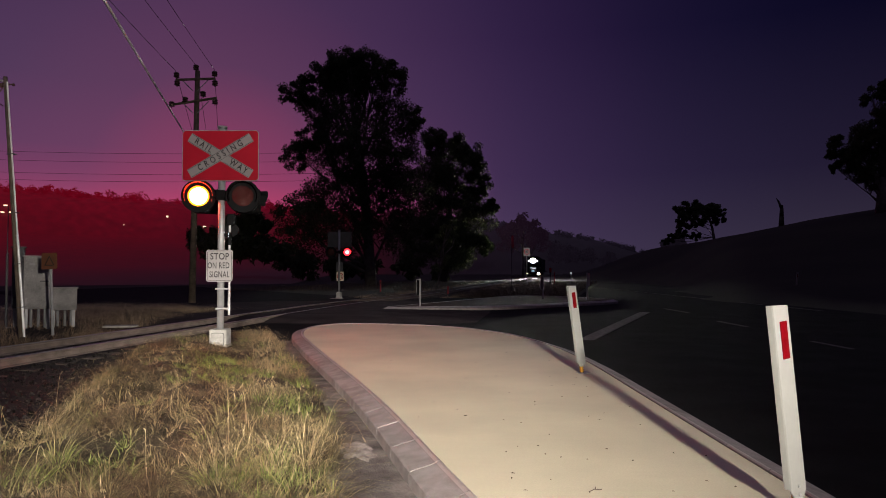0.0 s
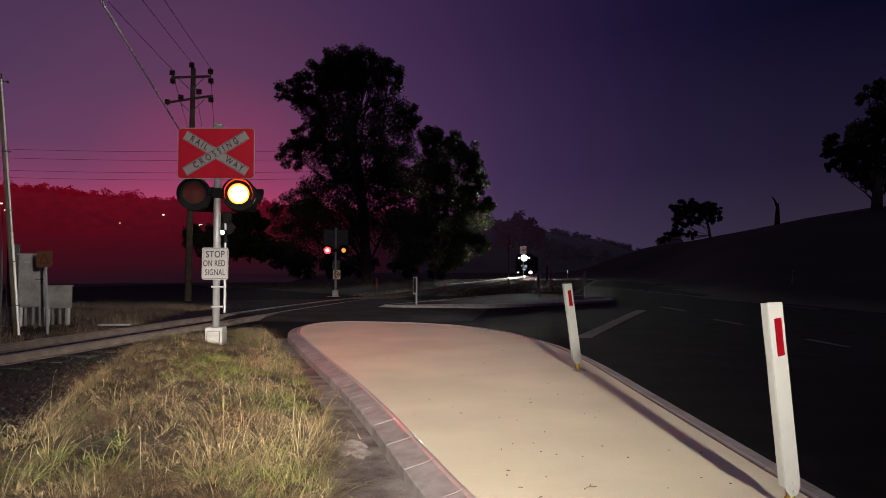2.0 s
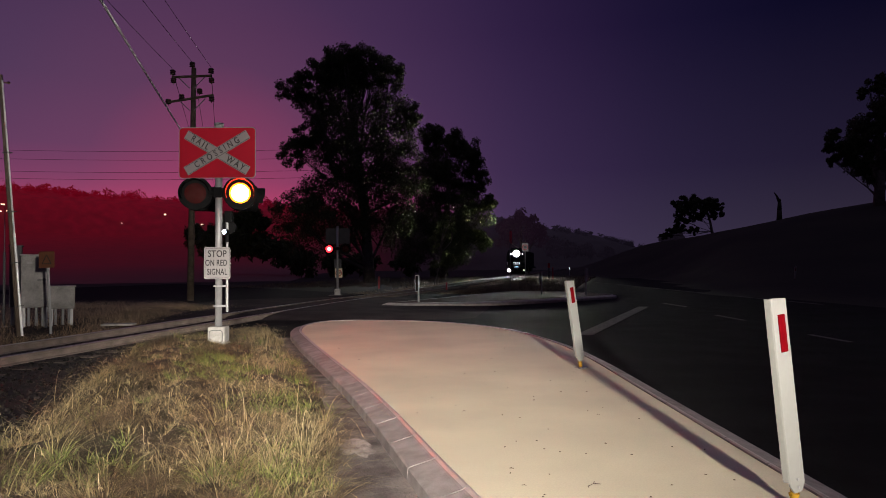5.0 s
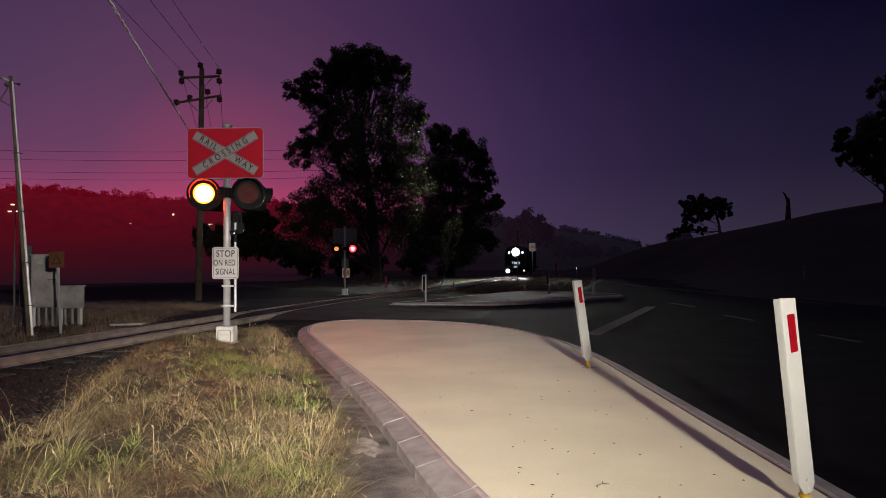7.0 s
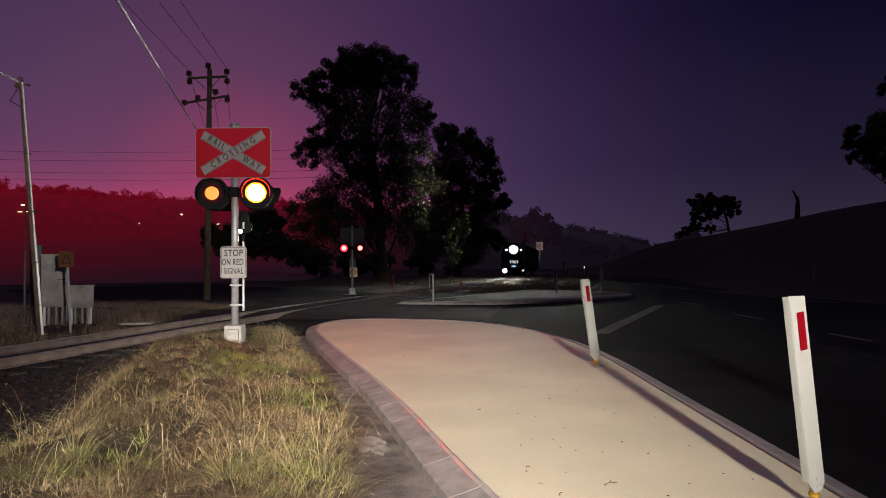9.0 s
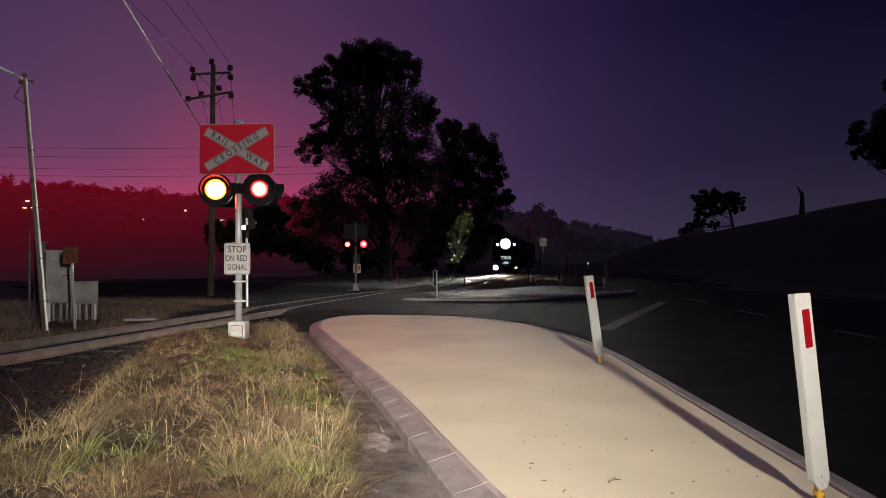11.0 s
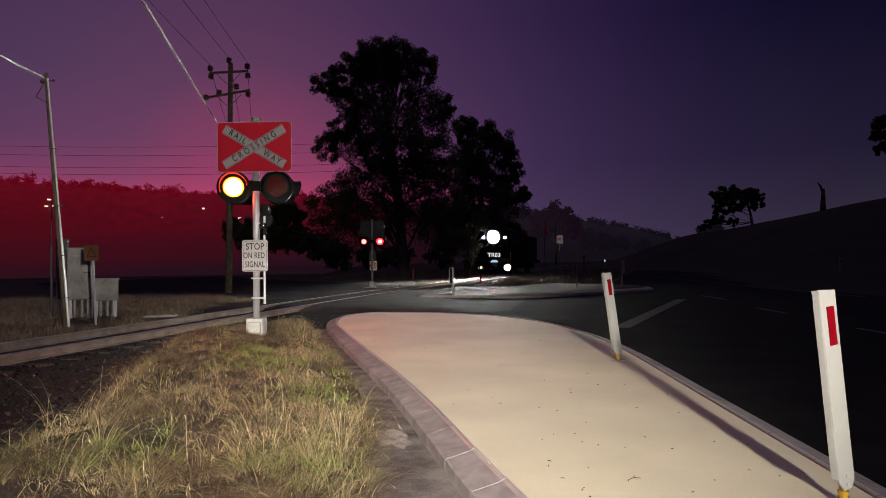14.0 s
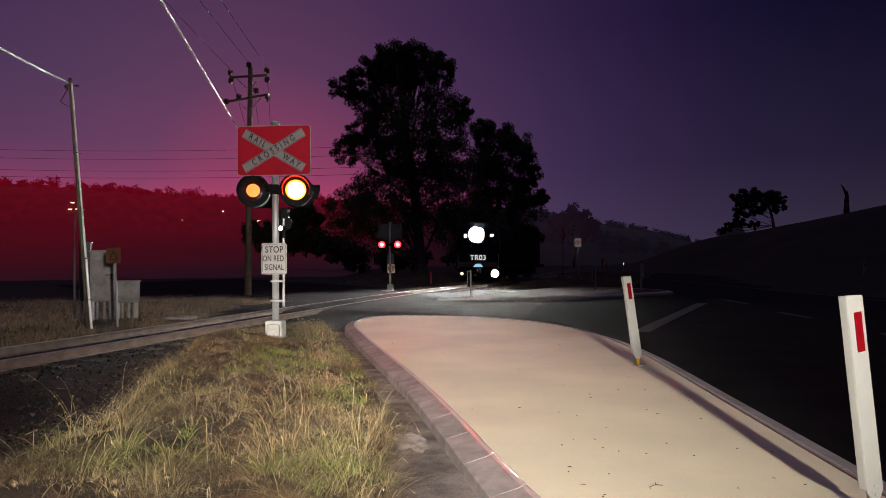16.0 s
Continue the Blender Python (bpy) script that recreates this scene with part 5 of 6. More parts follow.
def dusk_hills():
    """Far hills made to glow: lamp glare and haze are put into their emission."""
    m = bpy.data.materials.new("glare_tinted_hill")
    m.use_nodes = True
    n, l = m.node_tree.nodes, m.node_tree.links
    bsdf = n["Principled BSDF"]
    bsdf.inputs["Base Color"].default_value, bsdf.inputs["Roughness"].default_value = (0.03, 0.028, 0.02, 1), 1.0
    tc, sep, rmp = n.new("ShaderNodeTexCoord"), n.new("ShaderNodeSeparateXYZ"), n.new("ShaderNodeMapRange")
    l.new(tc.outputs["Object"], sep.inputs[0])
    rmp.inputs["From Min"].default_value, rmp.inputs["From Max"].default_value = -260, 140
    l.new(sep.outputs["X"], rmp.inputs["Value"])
    # glow colours: red glare in the west, violet-grey haze in the east
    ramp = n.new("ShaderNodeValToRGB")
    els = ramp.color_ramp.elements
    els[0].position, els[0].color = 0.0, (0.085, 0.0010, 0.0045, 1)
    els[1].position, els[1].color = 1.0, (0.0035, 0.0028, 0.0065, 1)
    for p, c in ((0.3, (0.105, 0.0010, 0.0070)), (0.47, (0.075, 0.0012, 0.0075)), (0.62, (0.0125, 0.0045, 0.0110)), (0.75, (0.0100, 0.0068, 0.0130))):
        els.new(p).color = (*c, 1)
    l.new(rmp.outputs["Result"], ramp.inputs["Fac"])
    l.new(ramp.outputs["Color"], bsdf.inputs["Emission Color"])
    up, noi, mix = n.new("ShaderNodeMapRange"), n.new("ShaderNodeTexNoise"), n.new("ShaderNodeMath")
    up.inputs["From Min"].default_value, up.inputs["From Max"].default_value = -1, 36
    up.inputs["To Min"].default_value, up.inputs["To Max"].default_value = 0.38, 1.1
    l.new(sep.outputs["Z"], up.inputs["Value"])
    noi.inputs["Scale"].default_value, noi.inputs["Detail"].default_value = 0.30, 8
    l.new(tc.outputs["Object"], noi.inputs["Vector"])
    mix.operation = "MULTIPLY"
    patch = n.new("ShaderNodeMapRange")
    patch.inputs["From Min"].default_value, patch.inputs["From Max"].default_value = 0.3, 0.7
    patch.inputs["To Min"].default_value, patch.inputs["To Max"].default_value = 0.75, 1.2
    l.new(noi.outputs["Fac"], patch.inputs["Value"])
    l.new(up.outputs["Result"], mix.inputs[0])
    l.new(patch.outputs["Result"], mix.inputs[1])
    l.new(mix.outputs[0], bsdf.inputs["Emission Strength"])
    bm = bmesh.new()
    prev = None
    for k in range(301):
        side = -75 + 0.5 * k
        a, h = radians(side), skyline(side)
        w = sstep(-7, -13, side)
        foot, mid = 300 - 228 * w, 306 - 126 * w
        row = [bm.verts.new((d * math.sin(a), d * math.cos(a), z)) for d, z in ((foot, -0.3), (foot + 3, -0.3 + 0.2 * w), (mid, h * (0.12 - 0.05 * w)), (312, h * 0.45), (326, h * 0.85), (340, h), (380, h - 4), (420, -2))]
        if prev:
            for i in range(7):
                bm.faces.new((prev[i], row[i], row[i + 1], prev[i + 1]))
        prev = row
    smooth(tagged(mesh_object("backdrop", bm, m), "dark wooded hills far off with lamp glare and haze painted in", "hills", kind="structure"))
    return m


# ---- trees ----


def leaf_cloud(blobs, count, size, seed, density=None):
    """Many small bent leaf sprays gathered in uneven clumps inside the blobs (x, y, z, r)."""
    rng = random.Random(seed)
    verts, faces = [], []
    clumps = []
    for x, y, z, r in blobs:
        for _ in range(max(6, int(12 * r))):
            d = Vector((rng.gauss(0, 1), rng.gauss(0, 1), rng.gauss(0, 1))).normalized() * r * 1.1 * rng.uniform(0.15, 1.0) ** 0.6
            clumps.append((Vector((x, y, z)) + Vector((d.x, d.y, d.z * 0.85)) * 0.86, r * rng.uniform(0.20, 0.36)))
    for _ in range(count):
        c, r = rng.choice(clumps)
        off = Vector((rng.gauss(0, 1), rng.gauss(0, 1), rng.gauss(0, 0.8)))
        p = c + off * (r * 0.55 * min(1.0, 1.6 / max(off.length, 0.01)))
        a = Vector((rng.gauss(0, 1), rng.gauss(0, 1), rng.gauss(-0.7, 0.8))).normalized()
        q = a.orthogonal().normalized()
        q = (q * math.cos(rng.random() * 6.3) + a.cross(q) * math.sin(rng.random() * 6.3)).normalized()
        L, W = size * rng.uniform(0.6, 1.5), size * rng.uniform(0.22, 0.42)
        b0 = len(verts)
        for u, w in ((0, 0.1), (0.35, 1), (0.35, -1), (1, 0)):
            verts.append(tuple(p + a * L * u + q * W * w + Vector((0, 0, -0.12 * L * u * u))))
        faces.append((b0, b0 + 1, b0 + 3, b0 + 2))
    return verts, faces


def gum_tree(name, x, y, z, label, blobs, count, leaf, limbs, trunk_r, seed, mat=None, group=""):
    t = thing(name, x, y, z, 0, label, "tree", group)
    bm = bmesh.new()
    rng = random.Random(seed)
    for chain in limbs:
        for i, (a, b) in enumerate(zip(chain, chain[1:])):
            tube(bm, a[:3], b[:3], a[3], b[3], 8)
    smooth(part("trunk", bm, BARK, t, "pale eucalypt trunk and limbs"))
    v, f = leaf_cloud(blobs, count, leaf, seed)
    me = bpy.data.meshes.new("crown")
    me.from_pydata(v, [], f)
    me.materials.append(mat or LEAF)
    cr = new("crown", me)
    cr.parent = t
    tagged(cr, "uneven leafy crown")
    return t


def twigs_to(blobs, base, trunk_top, r, seed):
    """A trunk and limbs that lead into each blob of the crown."""
    rng = random.Random(seed)
    limbs = []
    tx, ty, tz = trunk_top
    main = [(base[0], base[1], base[2], r), (base[0] * 0.6 + tx * 0.4 + 0.2, base[1], tz * 0.4, r * 0.75), (tx, ty, tz, r * 0.5)]
    limbs.append(main)
    for bx, by, bz, br in blobs:
        s = rng.uniform(0.35, 1.0)
        sx, sy, sz = base[0] + (tx - base[0]) * s, base[1] + (ty - base[1]) * s, tz * s
        if bz < sz:
            sz = max(0.25 * bz, 1.0)
            sx, sy = base[0] + (tx - base[0]) * sz / tz, base[1]
        mx, my, mz = (sx + bx) / 2 + rng.gauss(0, 0.3), (sy + by) / 2, (sz + bz) / 2 - 0.06 * abs(bx - sx)
        k = max(0.05, r * 0.3 * min(1, br / 2.5))
        limbs.append([(sx, sy, sz, k), (mx, my, mz, k * 0.7), (bx, by, bz, k * 0.35)])
        for _ in range(3):
            limbs.append([(mx, my, mz, k * 0.4), (bx + rng.gauss(0, br * 0.3), by + rng.gauss(0, br * 0.3), bz + rng.gauss(0, br * 0.25), k * 0.15)])
    return limbs


def trees(hill):
    def crown(px, d, rows, seed, grow=1.30):
        rng = random.Random(seed)
        k = d / 1185
        return [((a - px) * k, rng.uniform(-0.8, 0.8) * r * k, (481 - b) * k + 1.35, r * k * grow) for a, b, r in rows]
    rows = ((622, 122, 34), (574, 128, 32), (588, 114, 26), (632, 106, 24), (668, 118, 30), (694, 138, 28), (650, 140, 36), (600, 145, 36), (545, 145, 18), (525, 168, 24), (550, 185, 26), (610, 190, 50), (680, 190, 42), (735, 208, 16), (700, 240, 40), (523, 272, 26), (548, 250, 26), (570, 215, 30), (590, 270, 40),
            (640, 262, 52), (700, 290, 42), (600, 330, 44), (560, 350, 40), (660, 335, 50), (715, 345, 44), (520, 385, 34), (560, 420, 50), (620, 400, 46), (690, 400, 46))
    b = crown(640, 62, rows, 1)
    x = (640 - 784) / 1185 * 62
    gum_tree("gum_tree", x, 62, -0.15, "tall dark spreading gum tree in silhouette", b, 150000, 0.165, twigs_to(b, (0.9, 0, 0), (-0.6, 0, 15.5), 0.55, 3), 0.6, 11, group="trees behind the crossing")
    rows = ((768, 246, 22), (795, 256, 26), (825, 278, 24), (846, 306, 18), (800, 310, 50), (760, 320, 40), (845, 335, 22), (872, 364, 12), (862, 372, 10), (820, 375, 44), (770, 390, 46), (740, 430, 40), (800, 440, 44), (850, 430, 20))
    b = crown(800, 84, rows, 2)
    x = (800 - 784) / 1185 * 84
    gum_tree("gum_tree", x, 84, -0.15, "dark gum tree with a broad crown beside the railway", b, 110000, 0.20, twigs_to(b, (-1, 0, 0), (0, 0, 15), 0.45, 4), 0.5, 12, group="trees behind the crossing")
    rows = ((828, 405, 10), (838, 395, 9), (818, 420, 11), (832, 425, 10), (812, 445, 10), (822, 460, 10), (812, 474, 8), (806, 430, 8), (842, 412, 8))
    b = crown(822, 48, rows, 5)
    x = (822 - 784) / 1185 * 48
    gum_tree("sapling", x - 1.5, 48, -0.15, "leafy sapling beside the railway lit by the train", b, 4600, 0.11, twigs_to(b, (-0.6, 0, 0), (0.1, 0, 4.0), 0.045, 5), 0.05, 13, FRESHLEAF)
    rows = ((1212, 370, 14), (1235, 364, 13), (1258, 366, 13), (1273, 377, 10), (1205, 384, 11), (1226, 381, 15), (1250, 380, 15), (1270, 391, 9), (1206, 398, 9), (1224, 398, 10), (1280, 388, 6), (1245, 394, 9), (1210, 413, 11), (1190, 420, 9), (1232, 418, 8), (1178, 426, 7))
    b = crown(1240, 120, rows, 6, 1.2)
    x = (1240 - 784) / 1185 * 120
    z = terrain(x, 120)
    b = [(bx, by, bz - z - 0.15, br) for bx, by, bz, br in b]
    gum_tree("gum_tree", x, 120, z, "small spreading gum tree on the grassed rise", b, 60000, 0.19, twigs_to(b, (2.5, 0, 0), (1.0, 0, 6.5), 0.3, 6), 0.3, 14, group="trees on the rise")
    rows = ((1545, 165, 16), (1565, 150, 14), (1540, 225, 22), (1560, 210, 26), (1585, 190, 30), (1480, 245, 14), (1492, 265, 18), (1478, 290, 11), (1500, 284, 17), (1512, 262, 19), (1528, 248, 20), (1470, 270, 10), (1525, 290, 24), (1555, 275, 32), (1590, 260, 34), (1535, 318, 14), (1600, 310, 26), (1620, 220, 34), (1640, 270, 34))
    b = crown(1560, 78, rows, 7)
    x = (1560 - 784) / 1185 * 78
    z = terrain(x, 78)
    b = [(bx, by, bz - z - 0.15, br) for bx, by, bz, br in b]
    gum_tree("gum_tree", x, 78, z - 0.3, "large dark gum tree on the grassed rise", b, 60000, 0.19, twigs_to(b, (0, 0, 0), (0.3, 0, 11), 0.65, 7), 0.6, 15, group="trees on the rise")
    x = (1383 - 784) / 1185 * 100
    z = terrain(x, 100)
    st = thing("dead_tree", x, 100, z - 0.4, 0, "broken dead tree trunk standing on the rise", "tree")
    bm = bmesh.new()
    for a, c in (((0, 0, 0, 0.45), (0.05, 0, 1.8, 0.34)), ((0.05, 0, 1.8, 0.34), (0.1, 0, 3.0, 0.26)), ((0.1, 0, 3.0, 0.26), (-0.35, 0, 4.0, 0.14)), ((-0.35, 0, 4.0, 0.14), (-0.7, 0, 4.5, 0.05)), ((0.1, 0, 2.9, 0.2), (0.25, 0, 3.5, 0.08))):
        tube(bm, a[:3], c[:3], a[3], c[3], 8)
    smooth(part("trunk", bm, DEADWOOD, st))
    # distant tree behind the railway, its crown given the hills' glow as haze
    rows = ((925, 392, 14), (905, 402, 12), (945, 402, 12), (890, 412, 10), (958, 415, 10), (925, 412, 22), (900, 428, 18), (950, 428, 18))
    b = crown(925, 190, rows, 8)
    x = (925 - 784) / 1185 * 190
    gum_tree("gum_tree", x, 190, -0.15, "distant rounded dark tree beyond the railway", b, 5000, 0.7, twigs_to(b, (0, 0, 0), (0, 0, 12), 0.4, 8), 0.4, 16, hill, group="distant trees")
    # far woods along the skylines, the farthest with the hills' painted glow
    rng = random.Random(21)
    blobs = []
    for _ in range(420):
        side = rng.uniform(-50, 17)
        a = radians(side)
        d = rng.uniform(334, 344)
        r = rng.uniform(0.9, 2.6) * (1.25 if rng.random() < 0.2 else 1)
        blobs.append((d * math.sin(a), d * math.cos(a), skyline(side) + r * rng.uniform(-0.3, 0.6), r))
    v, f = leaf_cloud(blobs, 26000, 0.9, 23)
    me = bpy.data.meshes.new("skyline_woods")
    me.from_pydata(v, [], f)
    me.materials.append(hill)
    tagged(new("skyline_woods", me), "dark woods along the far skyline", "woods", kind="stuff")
    blobs, hazy = [], []
    for px, py, r, d in ((440, 385, 26, 95), (415, 400, 26, 95), (465, 398, 18, 95), (430, 430, 40, 95), (400, 440, 40, 95), (470, 440, 30, 95), (360, 420, 30, 110), (500, 450, 30, 90), (985, 445, 22, 210), (1010, 450, 20, 210), (1040, 452, 16, 210), (1075, 458, 14, 210), (1200, 430, 14, 150), (1180, 432, 8, 150), (720, 470, 26, 100), (780, 480, 20, 100), (650, 470, 26, 100), (600, 470, 30, 100), (540, 470, 30, 95)):
        k = d / 1185
        (hazy if d > 140 else blobs).append(((px - 784) * k, d, (481 - py) * k + 1.2, r * k))
    # these woods glow faintly in place of haze
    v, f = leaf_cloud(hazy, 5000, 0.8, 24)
    me = bpy.data.meshes.new("glow_hazed_woods")
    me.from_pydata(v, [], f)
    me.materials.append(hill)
    tagged(new("glow_hazed_woods", me), "distant woods beyond the road with haze painted as glow", "woods", kind="stuff")
    v, f = leaf_cloud(blobs, 16000, 0.6, 22)
    me = bpy.data.meshes.new("far_woods")
    me.from_pydata(v, [], f)
    me.materials.append(LEAF)
    tagged(new("far_woods", me), "dark distant woods along the hills", "woods", kind="stuff")
    # lit windows of far houses, on the hillside
    for px, py, w, h in ((9, 364, 5, 2.5), (4, 376, 5, 2), (18, 376, 3, 2), (296, 384, 3, 3), (362, 402, 5, 2), (472, 401, 2.4, 2.4), (220, 399, 2, 1.6)):
        top = skyline(math.degrees(math.atan2(px - 784, 1185)))
        d = 80.0
        while d < 339:
            k = d / 1185
            far = math.hypot((px - 784) * k, d)
            z = float(np.interp(far, (75, 180, 312, 326, 340), (-0.1, top * 0.07, top * 0.45, top * 0.85, top)))
            if z >= (481 - py) * k + 1.2:
                break
            d += 0.5
        bm = bmesh.new()
        box(bm, (w * k, 1.2, h * k), bevel=0.05)
        ob = tagged(mesh_object("house_light", bm, LITHOUSE), "small warm house light far off on the dark hillside", "light", "distant lights")
        ob.matrix_basis = pose((px - 784) * k, d, (481 - py) * k + 1.2)
    # road reflectors given their own glow in place of returned light
    for px, d, z, h in ((1010, 95, 0.96, 0.30), (1160, 100, 0.15, 0.30)):
        k = d / 1185
        st = thing("glowing_reflector", (px - 784) * k, d, -0.16, 0, "small reflector on a short post far down the road, made to glow", "marker", "markers down the road")
        bm = bmesh.new()
        box(bm, (0.08, 0.04, z + 0.17), (0, 0.03, (z + 0.17) / 2))
        part("post", bm, GALV, st)
        bm = bmesh.new()
        box(bm, (0.11, 0.03, h), (0, 0, z + 0.16), bevel=0.008)
        part("lamp", bm, LITPALE, st, "pale reflector face with added glow")


# ---- train ----
TRAIN = [(0, 113.8), (1.5, 106.0), (3.5, 96.0), (7, 79.8), (9, 71.0), (12.5, 56.3), (14.5, 46.2), (16, 38.6)]


def locomotive():
    loco = thing("locomotive", 0, 0, 0, 0, "dark diesel locomotive coming on with blazing headlights", "locomotive")
    bm = bmesh.new()
    # cab shell: nose outline swept back, front at y = 0
    outline = [(-1.30, 0.95), (-1.36, 1.2), (-1.36, 2.5), (-1.18, 3.25), (-0.75, 3.55), (0.75, 3.55), (1.18, 3.25), (1.36, 2.5), (1.36, 1.2), (1.30, 0.95)]

    def ring(y, s, rake):
        return [bm.verts.new((x * s, y + rake * max(0, z - 1.7), z if z < 3 else z * (0.985 + 0.015 * s))) for x, z in outline]
    rings = [ring(0.02, 0.93, 0.22), ring(0.16, 1.0, 0.20), ring(4.2, 1.0, 0.0)]
    bm.faces.new(rings[0])
    bm.faces.new(rings[-1][::-1])
    for a, b in zip(rings, rings[1:]):
        for i in range(len(a)):
            j = (i + 1) % len(a)
            bm.faces.new((a[j], a[i], b[i], b[j]))
    bmesh.ops.recalc_face_normals(bm, faces=bm.faces)
    cab = part("cab", bm, LOCOPAINT, loco, "dark painted cab with a raked front")
    bm = bmesh.new()
    box(bm, (2.1, 12.5, 2.2), (0, 10.6, 2.15), bevel=0.08)
    box(bm, (2.7, 16.6, 0.25), (0, 8.5, 0.98), bevel=0.03)
    box(bm, (1.4, 3.0, 0.25), (0, 8.0, 3.35), bevel=0.05)
    part("hood", bm, LOCOPAINT, loco, "long dark engine hood")
    for sx in (-1, 1):
        bm = bmesh.new()
        plate(bm, 0.92, 0.62, 0.03, 0.06, pose(sx * 0.52, 0.155, 2.36, -12))
        part("windscreen", bm, GLASSDARK, cab, "dark windscreen")
    bm = bmesh.new()
    box(bm, (2.45, 0.05, 0.28), (0, -0.005, 1.12), bevel=0.01)
    part("nose_band", bm, LOCOBAND, cab, "dull dark nose band")
    # number glows faintly in place of light thrown back from it
    lettering("TR03", 0.42, SIGNGLOW, cab, pose(0, -0.02, 1.50), label="white running number on the nose, made to glow for reflected light", spacing=1.05, narrow=1.0)
    bm = bmesh.new()
    box(bm, (0.92, 0.30, 0.84), (0, 0.26, 2.82), bevel=0.10)
    hl = part("headlight_box", bm, BLACK, cab)
    # disc widened for the glare round the headlight, ditch lenses below likewise
    bm = bmesh.new()
    tube(bm, (0, 0.10, 2.82), (0, 0.04, 2.82), 0.40, 0.37, 32)
    part("headlight", bm, LITWHITE, hl, "blazing white headlight")
    # small intense discs added so the beam reaches the trees
    for sx in (-1, 1):
        bm = bmesh.new()
        tube(bm, (sx * 0.13, 0.039, 2.82), (sx * 0.13, 0.02, 2.82), 0.085, 0.07, 16)
        part("sealed_beam", bm, LITBULB, hl, "blinding sealed beam lamp")
    # lip and fins added to keep the beams off the ground and sides
    bm = bmesh.new()
    box(bm, (0.56, 0.62, 0.012), (0, -0.31, 2.795))
    for x in (-0.26, 0, 0.26):
        box(bm, (0.008, 0.62, 0.22), (x, -0.31, 2.82))
    part("beam_baffle", bm, BLACK, hl, "black baffles added to cut the beams' spread")
    # tube added round the disc to limit its sideways light
    bm = bmesh.new()
    rows = [[bm.verts.new((r * math.cos(2 * math.pi * i / 32), y, 2.82 + r * math.sin(2 * math.pi * i / 32))) for r, y in ((0.43, 0.12), (0.45, -0.42), (0.465, -0.42), (0.45, 0.12))] for i in range(32)]
    for i in range(32):
        a, b = rows[i], rows[(i + 1) % 32]
        for k in range(3):
            bm.faces.new((a[k], a[k + 1], b[k + 1], b[k]))
    bmesh.ops.recalc_face_normals(bm, faces=bm.faces)
    part("beam_limit_tube", bm, BLACK, hl, "black tube added to narrow the headlight's light")
    for sx in (-1, 1):
        bm = bmesh.new()
        tube(bm, (sx * 0.79, 0.36, 2.78), (sx * 0.79, 0.16, 2.78), 0.10, 0.09, 16)
        mk = part("marker_light_housing", bm, BLACK, cab)
        bm = bmesh.new()
        tube(bm, (sx * 0.79, 0.155, 2.78), (sx * 0.79, 0.14, 2.78), 0.085, 0.08, 16)
        part("marker_light", bm, LITMARK, mk, "cold white marker light")
        # ditch lights: the lens turns between a shining and a dark face
        bm = bmesh.new()
        rows = [[bm.verts.new((sx * 0.97 + r * math.cos(2 * math.pi * i / 20), y, 0.60 + r * math.sin(2 * math.pi * i / 20))) for r, y in ((0.215, 0.04), (0.25, 0.04), (0.29, 0.20), (0.29, 0.50), (0.02, 0.52))] for i in range(20)]
        for i in range(20):
            for k in range(4):
                bm.faces.new((rows[i][k], rows[i][k + 1], rows[(i + 1) % 20][k + 1], rows[(i + 1) % 20][k]))
        bmesh.ops.recalc_face_normals(bm, faces=bm.faces)
        part("ditch_light_housing", bm, BLACK, loco, "black ditch light housing")
        lens = part("ditch_light", lens_drum((((1.0, 1), (0.95, 0), (0.5, 0)), ((1.0, 1), (0.62, 1), (0.50, 4), (0.2, 4)), ((1.0, 1), (0.45, 1), (0.30, 2), (0.1, 2)), ((1.0, 1), (0.62, 1), (0.50, 4), (0.2, 4))), 0.20),
                    [LITDITCH, GLASSDARK, EMBER, BLACK, LITHALF], loco, "flashing ditch light")
        FLASHERS.append((lens, pose(sx * 0.97, 0.22, 0.60), "ditch_left" if sx < 0 else "ditch_right", 0))
    bm = bmesh.new()
    vs = [(-1.15, 0.35, 0.14), (1.15, 0.35, 0.14), (1.25, 0.2, 0.45), (-1.25, 0.2, 0.45), (0, 0.0, 0.14), (0, -0.02, 0.45)]
    for a in (((0, 3, 5, 4)), ((4, 5, 2, 1))):
        bm.faces.new([bm.verts.new(vs[i]) for i in a])
    bmesh.ops.solidify(bm, geom=bm.faces[:], thickness=0.04)
    part("plough", bm, BLACK, loco, "black pilot plough")
    bm = bmesh.new()
    box(bm, (0.3, 0.5, 0.3), (0, -0.05, 0.78), bevel=0.04)
    tube(bm, (0.0, -0.25, 0.78), (0.0, -0.42, 0.74), 0.09, 0.06, 10)
    part("coupler", bm, BLACK, loco, "black coupler")
    # pale blue plate made to glow, its source unknown
    bm = bmesh.new()
    vs = [(-0.30, -0.02, 0.98), (0.30, -0.02, 0.98), (0.16, -0.02, 1.16), (-0.12, -0.02, 1.16)]
    bm.faces.new([bm.verts.new(v) for v in vs])
    bmesh.ops.solidify(bm, geom=bm.faces[:], thickness=0.02)
    part("blue_plate", bm, BLUEPLATE, loco, "pale blue glowing plate above the coupler").location.y = -0.035
    bm = bmesh.new()
    box(bm, (2.5, 0.3, 0.42), (0, 0.3, 0.78), bevel=0.03)
    part("buffer_beam", bm, LOCOPAINT, loco)
    for y in (3.2, 13.6):
        bm = bmesh.new()
        box(bm, (1.9, 3.2, 0.42), (0, y, 0.62), bevel=0.05)
        bg = part("bogie", bm, BLACK, loco, "dark bogie")
        for dy in (-1.3, 0, 1.3):
            bm = bmesh.new()
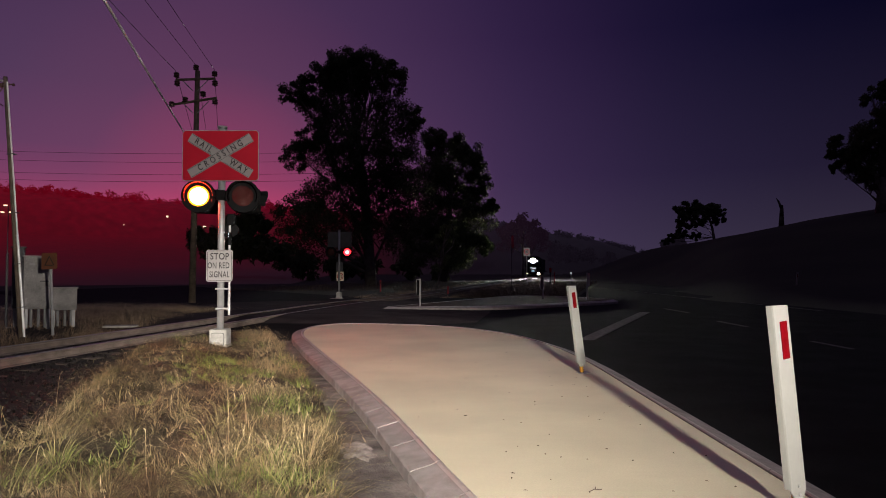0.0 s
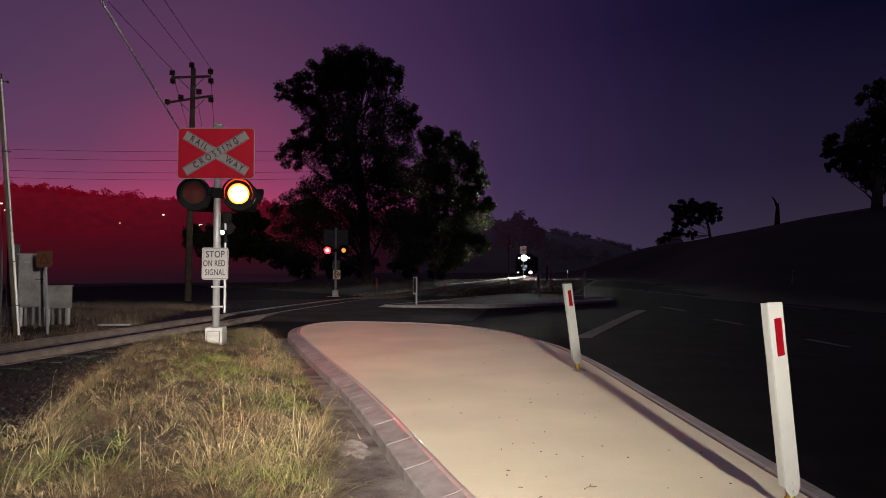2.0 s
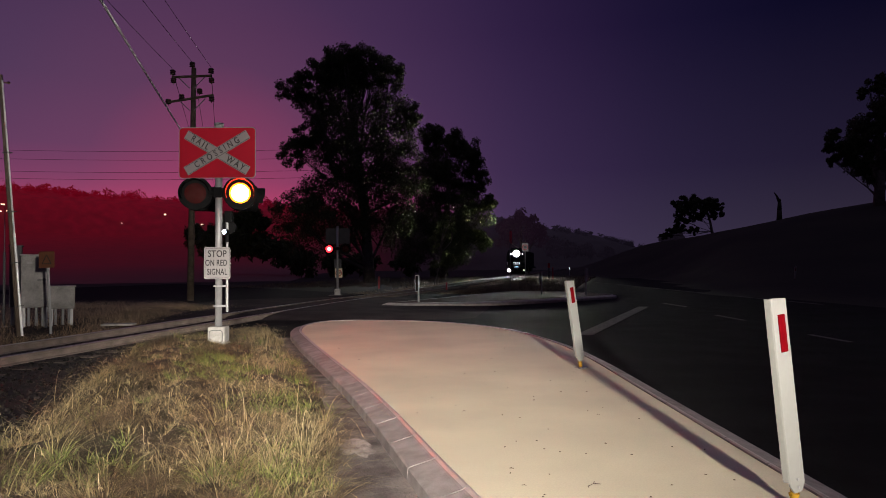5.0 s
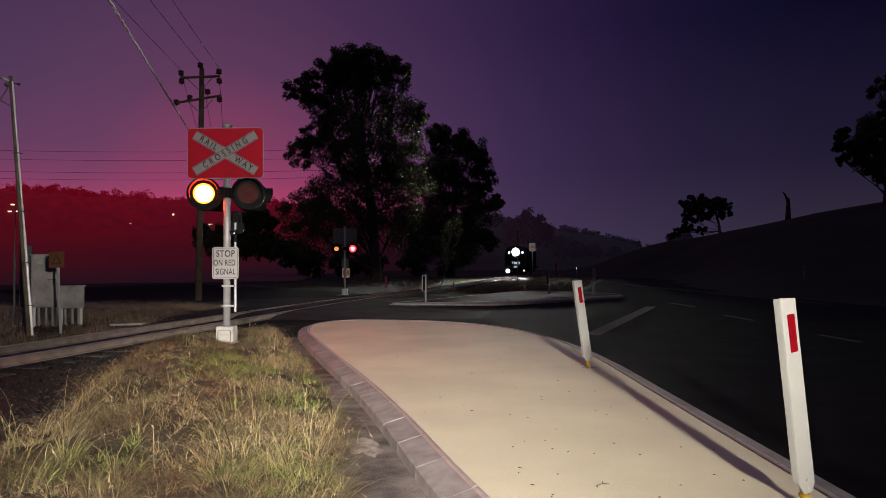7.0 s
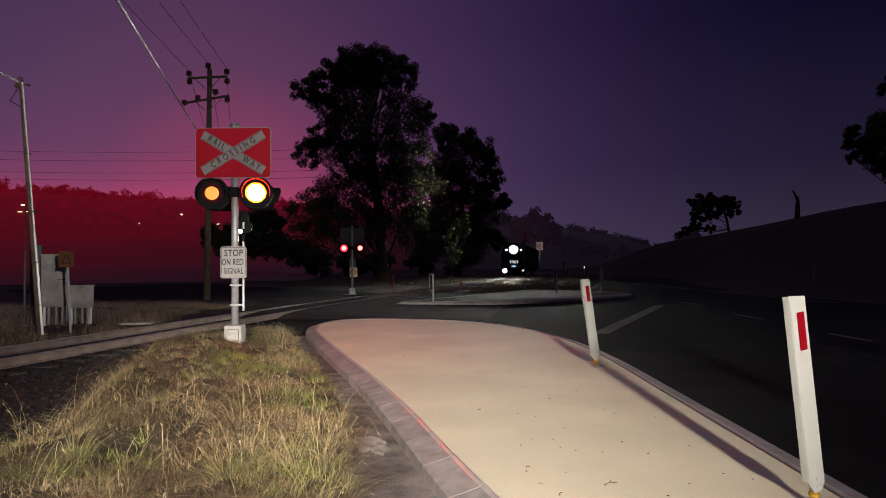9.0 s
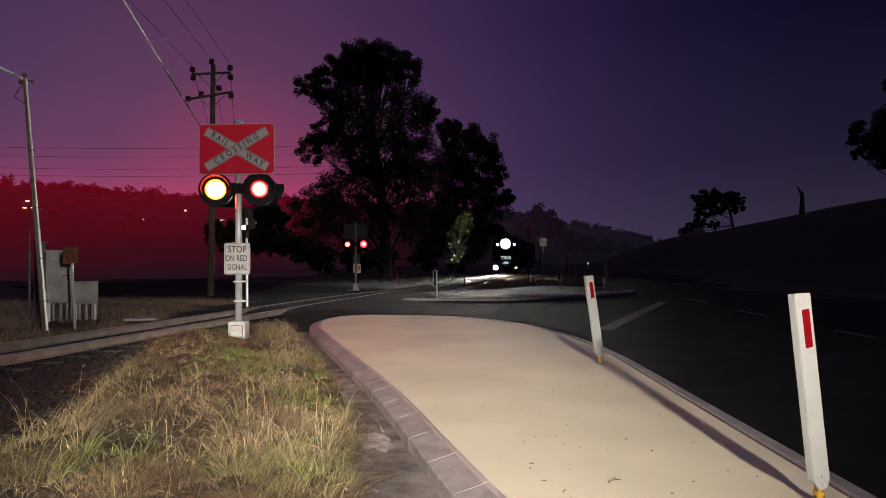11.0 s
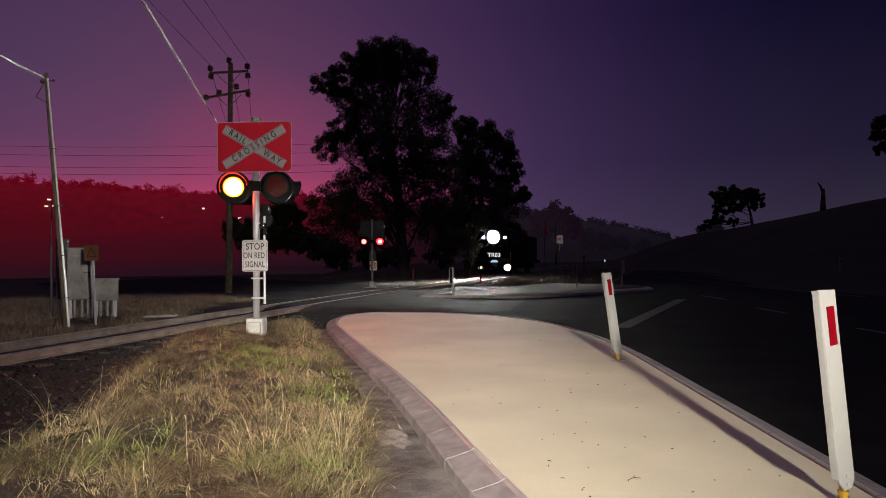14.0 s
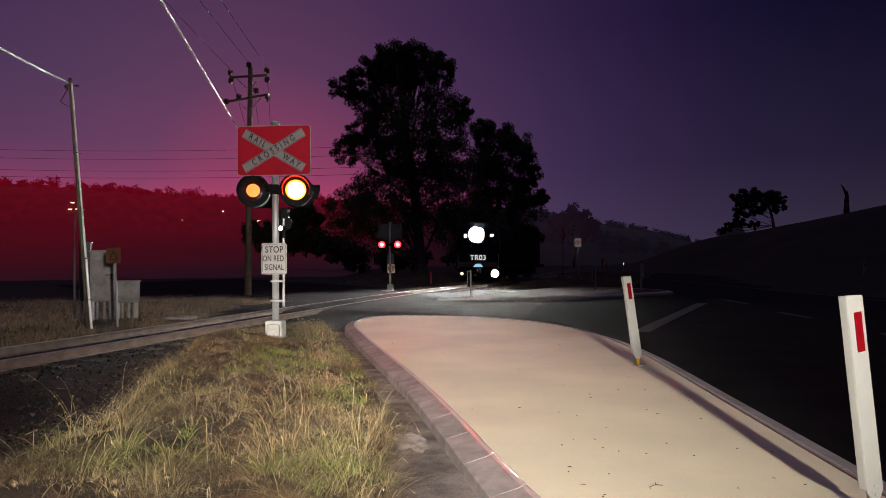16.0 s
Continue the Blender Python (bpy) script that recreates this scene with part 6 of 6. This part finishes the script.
            for sx in (-1, 1):
                tube(bm, (sx * 0.50, y + dy, 0.46), (sx * 0.62, y + dy, 0.46), 0.46, 0.46, 24)
            tube(bm, (-0.5, y + dy, 0.46), (0.5, y + dy, 0.46), 0.08, 0.08, 10)
            part("wheelset", bm, RUST, bg)
    bm = bmesh.new()
    for sx in (-1, 1):
        tube(bm, (sx * 1.2, 0.0, 0.9), (sx * 1.2, 0.0, 1.7), 0.018, seg=6)
    part("handrail", bm, GALV, loco)
    return loco


def motions():
    """The train runs in along the track; lamp lenses turn to flash."""
    rows = []
    for i in range(33):
        t = i * 0.5
        y = curve_at(TRAIN, t)
        p, way = track_frame(y)
        rows.append((t, pose(p.x, p.y, p.z, 0, 0, math.degrees(math.atan2(way.y, way.x)) - 90)))
    walk(loco, rows)
    # start of shining, period, and how long each side of the drum faces outwards
    cycles = {"near_left": (0.91, 1.4067, (0.72, 0.27, 0.09)), "near_right": (0.20, 1.41, (0.72, 0.31, 0.09)), "far_left": (0.33, 1.42, (0.74, 0.20, 0.10)), "far_right": (1.05, 1.42, (0.74, 0.20, 0.10)),
              "ditch_left": (0.67, 1.985, (0.70, 0.40, 0.50)), "ditch_right": (1.62, 1.985, (0.70, 0.40, 0.50)), "indicator": (0.16, 1.41, (1.02,))}
    for lens, home, side, turn0 in FLASHERS:
        on, period, spans = cycles[side]
        step = 360 // (len(spans) + 1)
        on -= 3 * period
        turns = []
        while on < 17:
            edge = on
            for span in (0, *spans):
                edge += span
                turns.append(edge)
            on += period
        total = step * (sum(1 for t in turns if t <= 0.08) - 1)
        out = [(0, total)]
        for t in turns:
            if t <= 0.08 or t > 15.97:
                continue
            k = round(t * FPS)
            k -= k % 15 == 0
            for i in range(step // 45 + 1):
                out.append(((k - step // 90 + i) / FPS, total + 45 * i))
            total += step
        out.append((16.0, total))
        walk(lens, [(t, home @ pose(0, 0, 0, 0, 0, turn0 + a)) for t, a in out])


# ---- build ----
ground()
road()
kerbed_island("traffic_island", ISLAND, "pale cream broomed concrete island with a battered kerb", 0.24, 0.60, CONCRETE)
kerbed_island("median_island", MEDIAN, "low brown median island with a pale kerb", 0.22, 0.9, MEDIANTOP)
verge()
railway()
track_bank()
crossing_signal(-3.50, 10.5, 0.0, 0, "railway crossing signal with red lamps, crossbuck and stop panel", LITRED, ("near_left", "near_right"), True)
crossing_signal(-5.12, 33.0, -0.12, 0, "railway crossing signal beyond the track with red lamps", LITFAR, ("far_left", "far_right"), False, 0.12, 0.40)
guide_post(1.752, 3.33, -7.0, 25, "white plastic guide post with red reflector, leaning, brightly lit")
guide_post(1.65, 7.95, -8.6, 25, "white plastic guide post with red reflector leaning on the island")
sign_back(-0.80, 23.3, 0.95, 0, "narrow grey plate on a post, shaped like a sign seen edge on, on the median")
sign_back(4.35, 29.2, 1.0, 0, "narrow grey plate on a post, shaped like a sign seen edge on, on the median", BACKGREY)
sign_back(6.15, 28.6, 1.15, 180, "narrow grey plate on a post, shaped like a sign seen edge on, on the median", BACKGREY)
speed_sign(8.75, 70, 3.25, "white speed sign with red ring on a tall post")
edge_on_sign(4.1, 39.5, 3.45, "red sign on a post seen nearly edge on")
marker_post(-4.1, 44.0, -0.15, 0.8, SIGNRED, "small red marker post beside the track")
marker_post(19.75, 37.6, -0.13, 1.3, WHITE, "white guide post beside the far road edge", 6)
road_marker(11.2, 70, "grey marker post with a red top beside the road")
marker_post(11.62, 70, -0.13, 1.30, SIGNRED, "slim red marker post beside a taller one")
cabinet(-8.666, 14.352, 0.52, 0.42, 1.10, 0.42, 30, "tall grey steel signal cabinet on legs")
cabinet(-8.38, 14.85, 0.50, 0.34, 0.48, 0.36, 29, "low grey steel signal cabinet on legs", False)
cabinet(-9.18, 14.5, 0.22, 0.30, 1.30, 0.42, 28, "narrow dark grey signal cabinet on legs", False, BACKGREY)
warning_sign(-7.40, 12.72)
marker_post(0.3, 40.5, -0.15, 0.45, SIGNRED, "low red marker post beside the rails")
aerial()
concrete_slab()
stay_pole()
power_pole()
wires()
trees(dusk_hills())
loco = locomotive()
grass()
leaf_litter()
gutter_strip()
spilled_concrete()
motions()
